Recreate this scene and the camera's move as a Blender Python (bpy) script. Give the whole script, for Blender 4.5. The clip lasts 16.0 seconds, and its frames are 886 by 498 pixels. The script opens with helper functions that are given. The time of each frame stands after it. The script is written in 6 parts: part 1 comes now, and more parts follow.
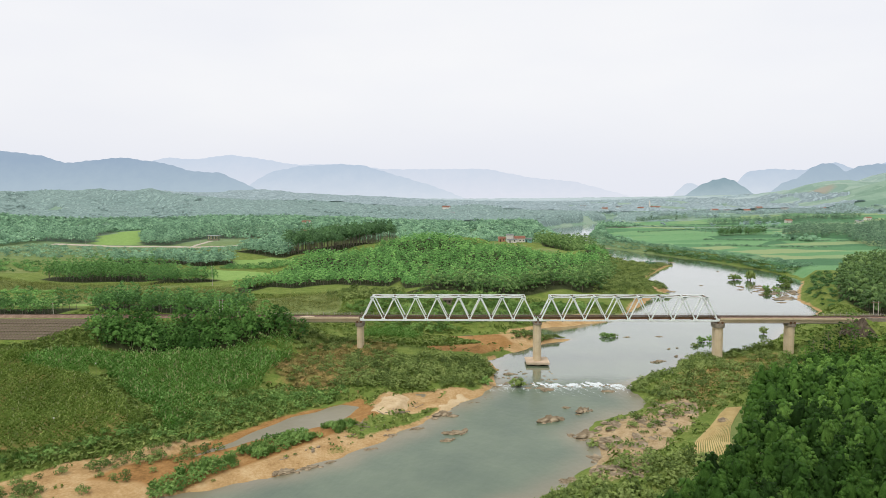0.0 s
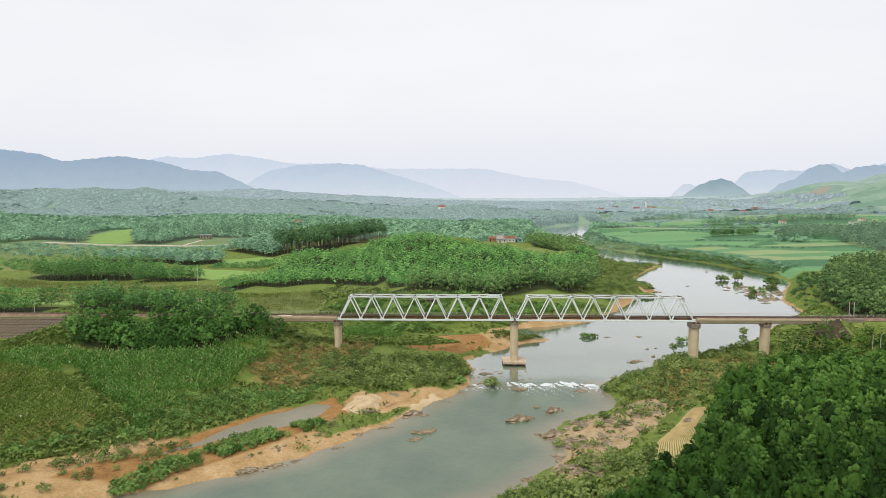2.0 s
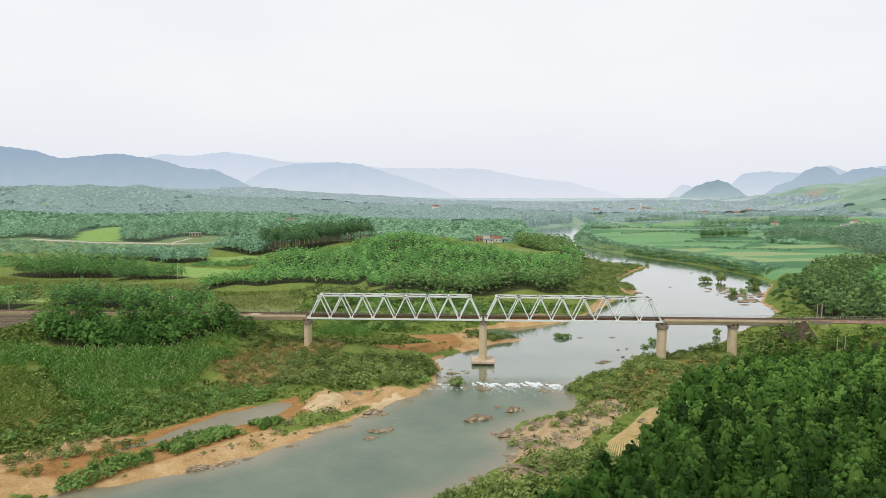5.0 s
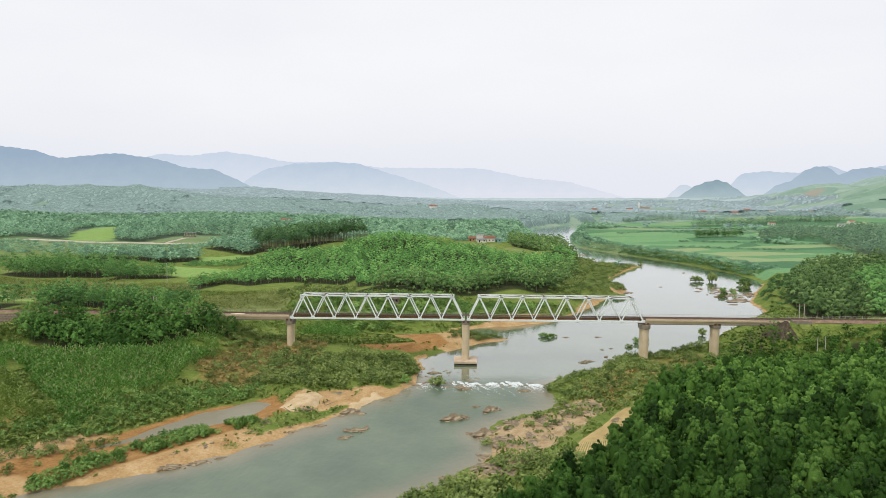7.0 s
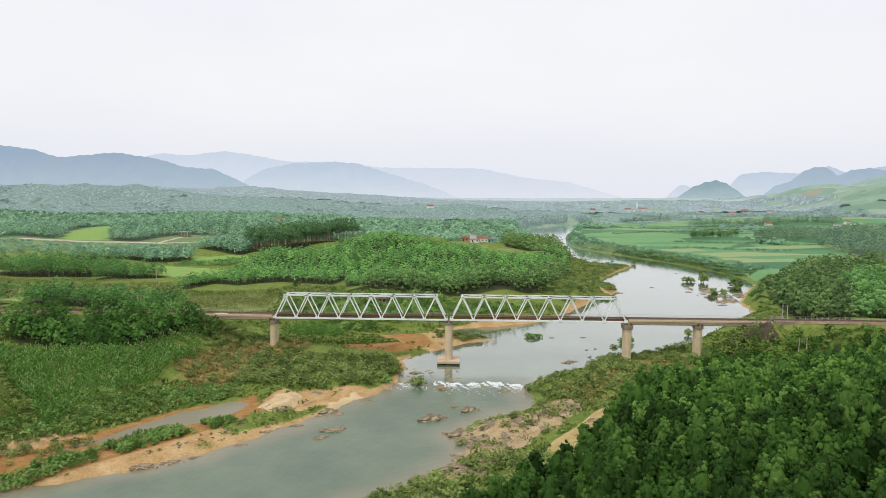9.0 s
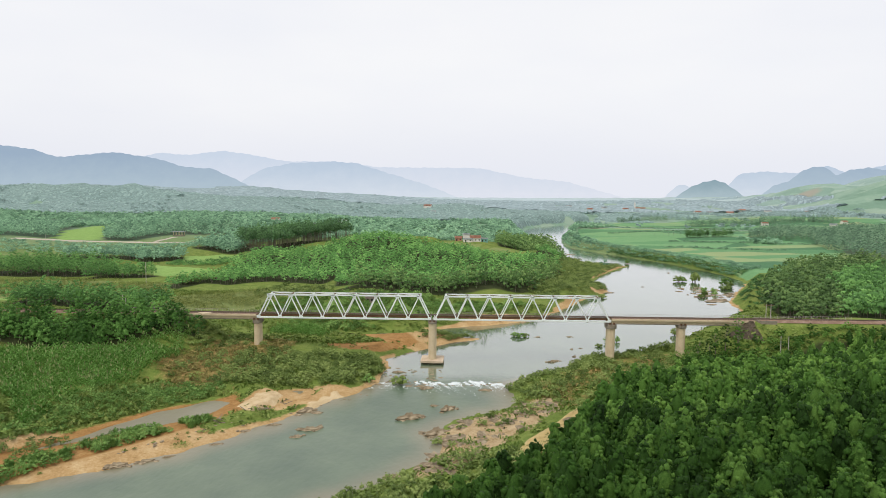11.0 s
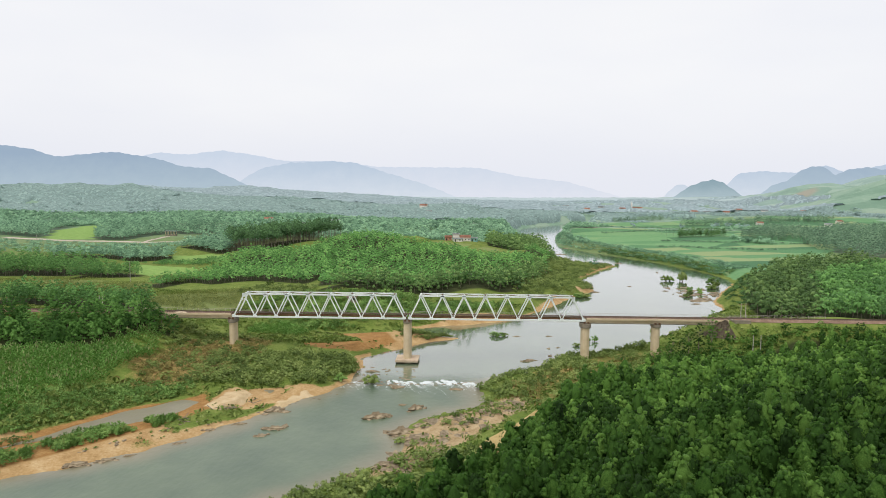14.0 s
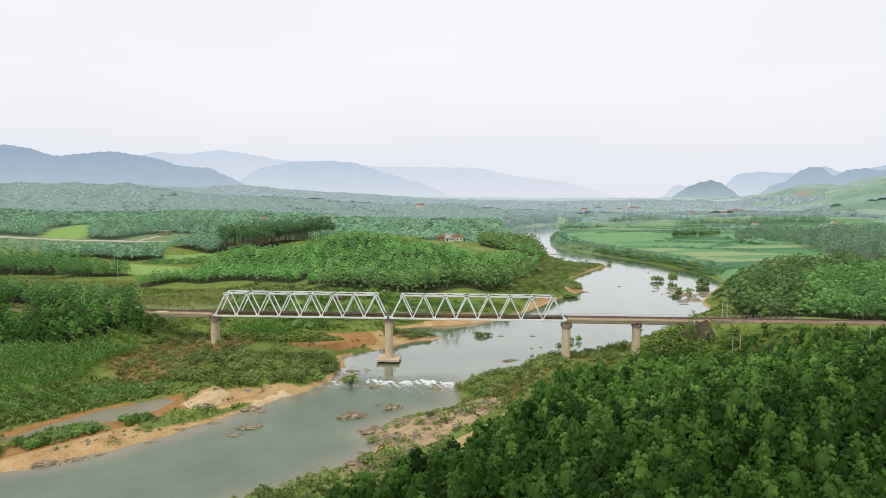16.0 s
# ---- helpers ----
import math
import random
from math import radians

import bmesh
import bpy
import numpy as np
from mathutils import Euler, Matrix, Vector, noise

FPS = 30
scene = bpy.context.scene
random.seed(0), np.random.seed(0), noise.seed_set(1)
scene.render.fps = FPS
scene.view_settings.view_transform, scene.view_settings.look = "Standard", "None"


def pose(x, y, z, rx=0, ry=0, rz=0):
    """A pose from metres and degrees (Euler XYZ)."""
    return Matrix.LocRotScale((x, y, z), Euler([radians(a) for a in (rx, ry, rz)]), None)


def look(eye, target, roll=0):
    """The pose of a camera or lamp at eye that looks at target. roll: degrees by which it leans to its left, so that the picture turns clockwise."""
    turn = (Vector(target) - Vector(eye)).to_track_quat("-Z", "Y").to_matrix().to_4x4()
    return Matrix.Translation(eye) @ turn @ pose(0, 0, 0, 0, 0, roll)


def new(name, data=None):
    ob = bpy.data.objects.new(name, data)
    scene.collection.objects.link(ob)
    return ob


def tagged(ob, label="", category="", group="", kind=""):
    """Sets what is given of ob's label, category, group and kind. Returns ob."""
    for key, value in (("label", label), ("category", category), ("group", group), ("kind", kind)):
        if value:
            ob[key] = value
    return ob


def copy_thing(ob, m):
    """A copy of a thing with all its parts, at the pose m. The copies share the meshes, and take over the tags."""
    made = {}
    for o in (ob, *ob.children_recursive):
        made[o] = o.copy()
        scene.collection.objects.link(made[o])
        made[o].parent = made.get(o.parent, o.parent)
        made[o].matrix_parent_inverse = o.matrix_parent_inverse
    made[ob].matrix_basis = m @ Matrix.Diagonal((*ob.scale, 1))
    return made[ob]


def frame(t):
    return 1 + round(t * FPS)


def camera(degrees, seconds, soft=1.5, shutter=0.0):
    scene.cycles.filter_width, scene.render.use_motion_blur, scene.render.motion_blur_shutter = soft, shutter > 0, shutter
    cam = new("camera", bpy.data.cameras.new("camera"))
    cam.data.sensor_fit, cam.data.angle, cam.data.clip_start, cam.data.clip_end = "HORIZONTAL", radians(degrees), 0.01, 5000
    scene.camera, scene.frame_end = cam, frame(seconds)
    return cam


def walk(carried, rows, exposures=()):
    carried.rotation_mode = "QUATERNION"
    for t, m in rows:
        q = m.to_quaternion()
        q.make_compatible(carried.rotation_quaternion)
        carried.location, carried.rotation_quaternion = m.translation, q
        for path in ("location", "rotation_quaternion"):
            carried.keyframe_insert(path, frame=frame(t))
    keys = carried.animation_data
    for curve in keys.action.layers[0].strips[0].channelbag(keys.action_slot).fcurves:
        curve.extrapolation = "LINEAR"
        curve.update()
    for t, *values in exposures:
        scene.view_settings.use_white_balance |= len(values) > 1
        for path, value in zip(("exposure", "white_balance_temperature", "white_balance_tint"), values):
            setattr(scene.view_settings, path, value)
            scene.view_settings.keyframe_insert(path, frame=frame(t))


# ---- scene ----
cam = camera(68.7, 16.0, 0.3)
PATH = [
    (0, (-24.461, -231.7, 59.663), (-24.541, -229.707, 59.507), -0.3),
    (0.5, (-22.528, -231.775, 59.687), (-22.607, -229.783, 59.531), -0.2),
    (1, (-20.63, -231.869, 59.701), (-20.709, -229.877, 59.544), -0.2),
    (1.5, (-18.749, -231.933, 59.721), (-18.827, -229.941, 59.564), -0.1),
    (2, (-16.808, -232.005, 59.744), (-16.884, -230.013, 59.587), -0.1),
    (2.5, (-14.914, -232.094, 59.775), (-14.99, -230.102, 59.618), 0.0),
    (3, (-13.081, -232.176, 59.788), (-13.157, -230.184, 59.631), 0.1),
    (3.5, (-11.349, -232.191, 59.807), (-11.424, -230.199, 59.649), 0.1),
    (4, (-9.668, -232.175, 59.828), (-9.741, -230.182, 59.67), 0.2),
    (6.5, (-1.597, -232.316, 59.911), (-1.668, -230.323, 59.752), 0.3),
    (7, (0.001, -232.279, 59.919), (-0.071, -230.286, 59.76), 0.3),
    (7.5, (1.573, -232.203, 59.931), (1.501, -230.211, 59.771), 0.3),
    (8, (3.107, -232.133, 59.948), (3.036, -230.141, 59.789), 0.3),
    (8.5, (4.586, -232.096, 59.973), (4.515, -230.103, 59.813), 0.3),
    (9, (6.053, -232.082, 59.981), (5.981, -230.089, 59.822), 0.4),
    (11.5, (13.333, -232.095, 59.942), (13.262, -230.103, 59.782), 0.4),
    (12, (14.82, -232.088, 59.942), (14.749, -230.096, 59.782), 0.4),
    (12.5, (16.246, -232.083, 59.934), (16.176, -230.091, 59.774), 0.4),
    (13, (17.727, -232.06, 59.924), (17.657, -230.068, 59.763), 0.4),
    (13.5, (19.285, -231.993, 59.933), (19.215, -230.001, 59.772), 0.4),
    (14, (20.916, -231.931, 59.921), (20.845, -229.939, 59.76), 0.4),
    (14.5, (22.556, -231.873, 59.903), (22.485, -229.881, 59.742), 0.5),
    (15, (24.157, -231.809, 59.875), (24.086, -229.817, 59.714), 0.5),
    (15.5, (25.755, -231.756, 59.853), (25.685, -229.764, 59.692), 0.5),
    (16, (27.373, -231.713, 59.832), (27.304, -229.72, 59.671), 0.5),
]
walk(cam, [(t, look(eye, target, roll)) for t, eye, target, roll in PATH])

# ---- world and light ----
world = bpy.data.worlds.new("overcast_sky")
scene.world = world
world.use_nodes = True
wn, wl = world.node_tree.nodes, world.node_tree.links
wn.clear()
w_out = wn.new("ShaderNodeOutputWorld")
w_bg = wn.new("ShaderNodeBackground")
w_sky = wn.new("ShaderNodeTexSky")
w_sky.sky_type = "NISHITA"
w_sky.sun_disc = False
w_sky.sun_elevation, w_sky.sun_rotation = radians(58), radians(215)
w_sky.air_density, w_sky.dust_density = 1.2, 3.0
w_dim = wn.new("ShaderNodeVectorMath")
w_dim.operation = "SCALE"
w_dim.inputs["Scale"].default_value = 0.09
w_co = wn.new("ShaderNodeTexCoord")
w_map = wn.new("ShaderNodeMapping")
w_map.inputs["Scale"].default_value = (1.0, 1.0, 3.2)
w_noise = wn.new("ShaderNodeTexNoise")
w_noise.inputs["Scale"].default_value, w_noise.inputs["Detail"].default_value = 2.2, 4.0
w_ramp = wn.new("ShaderNodeValToRGB")
w_ramp.color_ramp.elements[0].position, w_ramp.color_ramp.elements[0].color = 0.30, (0.915, 0.925, 0.975, 1)
w_ramp.color_ramp.elements[1].position, w_ramp.color_ramp.elements[1].color = 0.70, (0.985, 0.985, 1.0, 1)
w_mix = wn.new("ShaderNodeMix")
w_mix.data_type = "RGBA"
w_mix.inputs["Factor"].default_value = 0.93
wl.new(w_sky.outputs["Color"], w_dim.inputs[0])
wl.new(w_co.outputs["Generated"], w_map.inputs["Vector"])
wl.new(w_map.outputs["Vector"], w_noise.inputs["Vector"])
wl.new(w_noise.outputs["Fac"], w_ramp.inputs["Fac"])
wl.new(w_dim.outputs["Vector"], w_mix.inputs["A"])
wl.new(w_ramp.outputs["Color"], w_mix.inputs["B"])
w_sep, w_low, w_haze = wn.new("ShaderNodeSeparateXYZ"), wn.new("ShaderNodeMapRange"), wn.new("ShaderNodeMix")
w_low.inputs["From Min"].default_value, w_low.inputs["From Max"].default_value = 0.17, 0.0
w_low.interpolation_type = "SMOOTHSTEP"
w_haze.data_type = "RGBA"
w_haze.inputs["B"].default_value = (0.80, 0.82, 0.895, 1)
wl.new(w_co.outputs["Generated"], w_sep.inputs["Vector"])
wl.new(w_sep.outputs["Z"], w_low.inputs["Value"])
wl.new(w_low.outputs["Result"], w_haze.inputs["Factor"])
wl.new(w_mix.outputs["Result"], w_haze.inputs["A"])
wl.new(w_haze.outputs["Result"], w_bg.inputs["Color"])
wl.new(w_bg.outputs["Background"], w_out.inputs["Surface"])

sun_data = bpy.data.lights.new("sun", "SUN")
sun_data.energy, sun_data.angle, sun_data.color = 1.5, radians(14), (1.0, 0.96, 0.88)
sun = new("sun", sun_data)
sun.matrix_world = look((-70, -100, 200), (0, 0, 0))


# ---- materials ----
def material(name, rough=0.8, metal=0.0, spec=0.3):
    m = bpy.data.materials.new(name)
    m.use_nodes = True
    b = m.node_tree.nodes["Principled BSDF"]
    b.inputs["Roughness"].default_value = rough
    b.inputs["Metallic"].default_value = metal
    b.inputs["Specular IOR Level"].default_value = spec
    return m, m.node_tree.nodes, m.node_tree.links, b


def noise_node(n, l, scale, detail=4.0, rough=0.55, vec=None):
    t = n.new("ShaderNodeTexNoise")
    t.inputs["Scale"].default_value, t.inputs["Detail"].default_value, t.inputs["Roughness"].default_value = scale, detail, rough
    if vec is None:
        co = n.new("ShaderNodeTexCoord")
        vec = co.outputs["Object"]
    l.new(vec, t.inputs["Vector"])
    return t.outputs["Fac"]


def ramp(n, l, fac, stops):
    r = n.new("ShaderNodeValToRGB")
    while len(r.color_ramp.elements) < len(stops):
        r.color_ramp.elements.new(0.5)
    for e, (p, c) in zip(r.color_ramp.elements, stops):
        e.position, e.color = p, (*c, 1)
    l.new(fac, r.inputs["Fac"])
    return r.outputs["Color"]


def blend(n, l, fac, a, b, mode="MIX"):
    m = n.new("ShaderNodeMix")
    m.data_type, m.blend_type = "RGBA", mode
    for sock, v in (("Factor", fac), ("A", a), ("B", b)):
        if hasattr(v, "is_linked"):
            l.new(v, m.inputs[sock])
        else:
            m.inputs[sock].default_value = (*v, 1) if isinstance(v, tuple) else v
    return m.outputs["Result"]


def calc(n, l, op, a, b=0.0, c=None):
    m = n.new("ShaderNodeMath")
    m.operation = op
    for i, v in enumerate((a, b) if c is None else (a, b, c)):
        if hasattr(v, "is_linked"):
            l.new(v, m.inputs[i])
        else:
            m.inputs[i].default_value = v
    return m.outputs["Value"]


def bump(n, l, b, height, strength, distance):
    k = n.new("ShaderNodeBump")
    k.inputs["Strength"].default_value, k.inputs["Distance"].default_value = strength, distance
    l.new(height, k.inputs["Height"])
    l.new(k.outputs["Normal"], b.inputs["Normal"])


def weathered(name, stops, scale, fine, rough=0.8, metal=0.0, depth=0.02, spec=0.3):
    """A surface mottled at two scales with a fine relief."""
    m, n, l, b = material(name, rough, metal, spec)
    big, small = noise_node(n, l, scale, 5), noise_node(n, l, fine, 6, 0.65)
    mixed = calc(n, l, "ADD", calc(n, l, "MULTIPLY", big, 0.6), calc(n, l, "MULTIPLY", small, 0.4))
    l.new(ramp(n, l, mixed, stops), b.inputs["Base Color"])
    bump(n, l, b, small, 0.5, depth)
    return m


def foliage(name, dark, mid, light, sheen=0.08, fine=1.0):
    """Leaves: every clump and every plant has its own tone; some light passes through."""
    m, n, l, b = material(name, 0.65, 0.0, 0.10)
    geo, info, at = n.new("ShaderNodeNewGeometry"), n.new("ShaderNodeObjectInfo"), n.new("ShaderNodeAttribute")
    at.attribute_name = "tone"
    tone = calc(n, l, "FRACT", calc(n, l, "ADD", at.outputs["Fac"], info.outputs["Random"]))
    # grain also darkens its own hollows: shade between leaves put into the colour
    grain = noise_node(n, l, 2.6 * fine, 4, 0.7, geo.outputs["Position"])
    own = calc(n, l, "ADD", calc(n, l, "MULTIPLY", geo.outputs["Random Per Island"], 0.16), calc(n, l, "MULTIPLY", tone, 0.44))
    mixed = calc(n, l, "ADD", own, calc(n, l, "MULTIPLY", calc(n, l, "SUBTRACT", grain, 0.30), 0.75))
    bump(n, l, b, grain, 0.5, 0.3 / fine)
    col = ramp(n, l, mixed, ((0.12, tuple(0.62 * c for c in dark)), (0.5, mid), (0.88, tuple(1.2 * c for c in light))))
    l.new(col, b.inputs["Base Color"])
    tr, mx, out = n.new("ShaderNodeBsdfTranslucent"), n.new("ShaderNodeMixShader"), n["Material Output"]
    l.new(col, tr.inputs["Color"])
    mx.inputs["Fac"].default_value = sheen
    l.new(b.outputs["BSDF"], mx.inputs[1])
    l.new(tr.outputs["BSDF"], mx.inputs[2])
    l.new(mx.outputs["Shader"], out.inputs["Surface"])
    return m


M_WHITE = weathered("white_steel_paint", ((0.25, (0.55, 0.58, 0.54)), (0.45, (0.78, 0.82, 0.79)), (0.8, (0.84, 0.87, 0.85))), 0.5, 9.0, 0.45, 0.0, 0.004, 0.5)
M_RUST = weathered("rusty_steel", ((0.3, (0.10, 0.055, 0.03)), (0.55, (0.20, 0.11, 0.06)), (0.8, (0.30, 0.17, 0.10))), 0.8, 12, 0.75, 0.4, 0.004)
M_RAIL = weathered("worn_rail_steel", ((0.3, (0.16, 0.10, 0.07)), (0.7, (0.33, 0.26, 0.22))), 1.2, 14, 0.5, 0.7, 0.003)
M_CONC = weathered("aged_concrete", ((0.22, (0.26, 0.19, 0.11)), (0.42, (0.60, 0.48, 0.31)), (0.75, (0.74, 0.63, 0.45))), 0.35, 5.0, 0.9, 0.0, 0.01)
M_CONC_D = weathered("stained_concrete", ((0.25, (0.10, 0.09, 0.075)), (0.5, (0.25, 0.215, 0.165)), (0.8, (0.40, 0.345, 0.26))), 0.5, 4.0, 0.9, 0.0, 0.012)
M_FOOT = weathered("pale_footing_concrete", ((0.25, (0.40, 0.29, 0.19)), (0.6, (0.62, 0.50, 0.37))), 0.3, 4.0, 0.9, 0.0, 0.01)
M_BALLAST = weathered("brown_ballast", ((0.25, (0.10, 0.06, 0.04)), (0.5, (0.24, 0.155, 0.11)), (0.8, (0.42, 0.32, 0.25))), 0.5, 7.0, 0.95, 0.0, 0.06)
M_SLEEPER = weathered("dark_sleeper", ((0.3, (0.06, 0.045, 0.035)), (0.7, (0.17, 0.13, 0.10))), 1.0, 9.0, 0.9)
M_SLAB = weathered("mossy_slope_slab", ((0.25, (0.065, 0.054, 0.036)), (0.5, (0.165, 0.130, 0.092)), (0.8, (0.29, 0.23, 0.165))), 0.3, 3.0, 0.95, 0.0, 0.02)
M_ROCK = weathered("river_rock", ((0.28, (0.070, 0.055, 0.036)), (0.48, (0.25, 0.195, 0.125)), (0.72, (0.50, 0.41, 0.28))), 0.35, 2.2, 0.9, 0.0, 0.10)
M_BARK = weathered("grey_bark", ((0.3, (0.10, 0.08, 0.06)), (0.7, (0.30, 0.25, 0.20))), 0.8, 6.0, 0.9, 0.0, 0.02)
M_POLE = weathered("pale_concrete_pole", ((0.3, (0.34, 0.31, 0.26)), (0.7, (0.52, 0.48, 0.42))), 0.4, 5.0, 0.85)
M_ROOF_R = weathered("red_clay_roof", ((0.3, (0.36, 0.17, 0.11)), (0.7, (0.56, 0.30, 0.21))), 0.3, 3.0, 0.85)
M_ROOF_G = weathered("grey_sheet_roof", ((0.3, (0.25, 0.28, 0.28)), (0.7, (0.45, 0.48, 0.47))), 0.2, 3.0, 0.6)
M_WALL = weathered("whitewashed_wall", ((0.3, (0.62, 0.58, 0.50)), (0.7, (0.80, 0.78, 0.73))), 0.3, 3.0, 0.9)
M_WALL_G = weathered("green_painted_wall", ((0.3, (0.14, 0.32, 0.28)), (0.7, (0.24, 0.45, 0.38))), 0.3, 3.0, 0.9)
M_DARK = weathered("dark_opening", ((0.3, (0.02, 0.02, 0.02)), (0.7, (0.05, 0.05, 0.05))), 0.5, 3.0, 0.7)
M_ROAD = weathered("pale_dirt_road", ((0.3, (0.40, 0.33, 0.25)), (0.7, (0.60, 0.54, 0.46))), 0.1, 2.0, 0.95)
M_DUNE = weathered("pale_dune_sand", ((0.3, (0.36, 0.24, 0.115)), (0.5, (0.53, 0.40, 0.23)), (0.72, (0.64, 0.52, 0.34))), 0.35, 2.6, 0.95, 0.0, 0.06)
M_FOAM = weathered("river_foam", ((0.25, (0.40, 0.46, 0.45)), (0.6, (0.78, 0.82, 0.82))), 0.6, 4.0, 0.6, 0.0, 0.08)
M_LEAF = foliage("acacia_leaves", (0.008, 0.026, 0.004), (0.036, 0.092, 0.013), (0.125, 0.230, 0.045), 0.08, 2.4)
M_LEAF_YOUNG = foliage("young_acacia_leaves", (0.018, 0.052, 0.009), (0.066, 0.152, 0.024), (0.190, 0.325, 0.066), 0.08, 2.4)
M_LEAF_LEFT = foliage("broadleaf_leaves", (0.034, 0.095, 0.020), (0.088, 0.205, 0.042), (0.210, 0.385, 0.096), 0.08, 2.0)
# grove green has some blue added, as painted distance haze
M_LEAF_GROVE = foliage("grove_leaves", (0.050, 0.110, 0.040), (0.095, 0.200, 0.062), (0.180, 0.320, 0.105))
M_LEAF_BLOCK = foliage("block_acacia_leaves", (0.056, 0.142, 0.042), (0.112, 0.252, 0.066), (0.225, 0.410, 0.115), 0.08, 1.5)
# hill green is lifted and blued: distance haze put into the leaves
M_LEAF_HILL = foliage("hill_acacia_leaves", (0.070, 0.175, 0.050), (0.145, 0.335, 0.085), (0.300, 0.520, 0.150))
M_LEAF_DARK = foliage("dark_gum_leaves", (0.075, 0.155, 0.070), (0.110, 0.220, 0.085), (0.160, 0.290, 0.110))
M_LEAF_BAMBOO = foliage("olive_bamboo_leaves", (0.070, 0.145, 0.045), (0.140, 0.245, 0.072), (0.260, 0.370, 0.120))
M_LEAF_OLIVE = foliage("olive_wood_leaves", (0.046, 0.095, 0.032), (0.096, 0.172, 0.052), (0.200, 0.290, 0.092))
M_LEAF_BELT = foliage("belt_leaves", (0.085, 0.165, 0.110), (0.150, 0.260, 0.155), (0.245, 0.370, 0.215))
M_SHRUB = foliage("riverside_shrub_leaves", (0.086, 0.138, 0.034), (0.178, 0.247, 0.067), (0.322, 0.380, 0.127), 0.08, 2.0)
M_REED = foliage("reed_leaves", (0.086, 0.184, 0.037), (0.172, 0.305, 0.075), (0.299, 0.425, 0.127), 0.08, 2.0)
M_CORN = foliage("maize_leaves", (0.095, 0.225, 0.045), (0.195, 0.400, 0.090), (0.420, 0.640, 0.230), 0.35)
M_CORN_PALE = foliage("yellow_maize_leaves", (0.140, 0.190, 0.045), (0.260, 0.300, 0.090), (0.420, 0.420, 0.160))
M_CORN_OLD = foliage("ripening_maize_leaves", (0.123, 0.213, 0.040), (0.241, 0.358, 0.081), (0.470, 0.538, 0.179), 0.35)
M_TASSEL = foliage("maize_tassels", (0.26, 0.32, 0.12), (0.38, 0.43, 0.18), (0.52, 0.54, 0.28))
M_SHRUB_DRY = foliage("dry_scrub", (0.150, 0.150, 0.045), (0.280, 0.240, 0.080), (0.450, 0.350, 0.140))
M_TUFT = foliage("grass_tufts", (0.090, 0.165, 0.030), (0.190, 0.270, 0.062), (0.340, 0.370, 0.125))
M_STRAW = weathered("straw_covered_soil", ((0.25, (0.36, 0.26, 0.10)), (0.5, (0.56, 0.43, 0.20)), (0.8, (0.70, 0.57, 0.32))), 0.5, 5.0, 0.95, 0.0, 0.05)
M_WOODEN = weathered("grey_driftwood", ((0.3, (0.14, 0.11, 0.08)), (0.7, (0.34, 0.28, 0.22))), 0.8, 6.0, 0.9, 0.0, 0.02)
# leaves by distance: haze put into the colour, paler and bluer further off
M_LEAF_MID_HAZE = foliage("hazed_plain_leaves", (0.115, 0.235, 0.145), (0.220, 0.395, 0.240), (0.365, 0.560, 0.335), 0.2, 0.5)
M_LEAF_FAR_HAZE = foliage("hazed_far_leaves", (0.235, 0.340, 0.315), (0.290, 0.405, 0.375), (0.355, 0.475, 0.435), 0.2, 0.3)
M_LEAF_MIST = foliage("mist_tinted_leaves", (0.355, 0.460, 0.480), (0.395, 0.500, 0.520), (0.435, 0.540, 0.560), 0.2, 0.2)


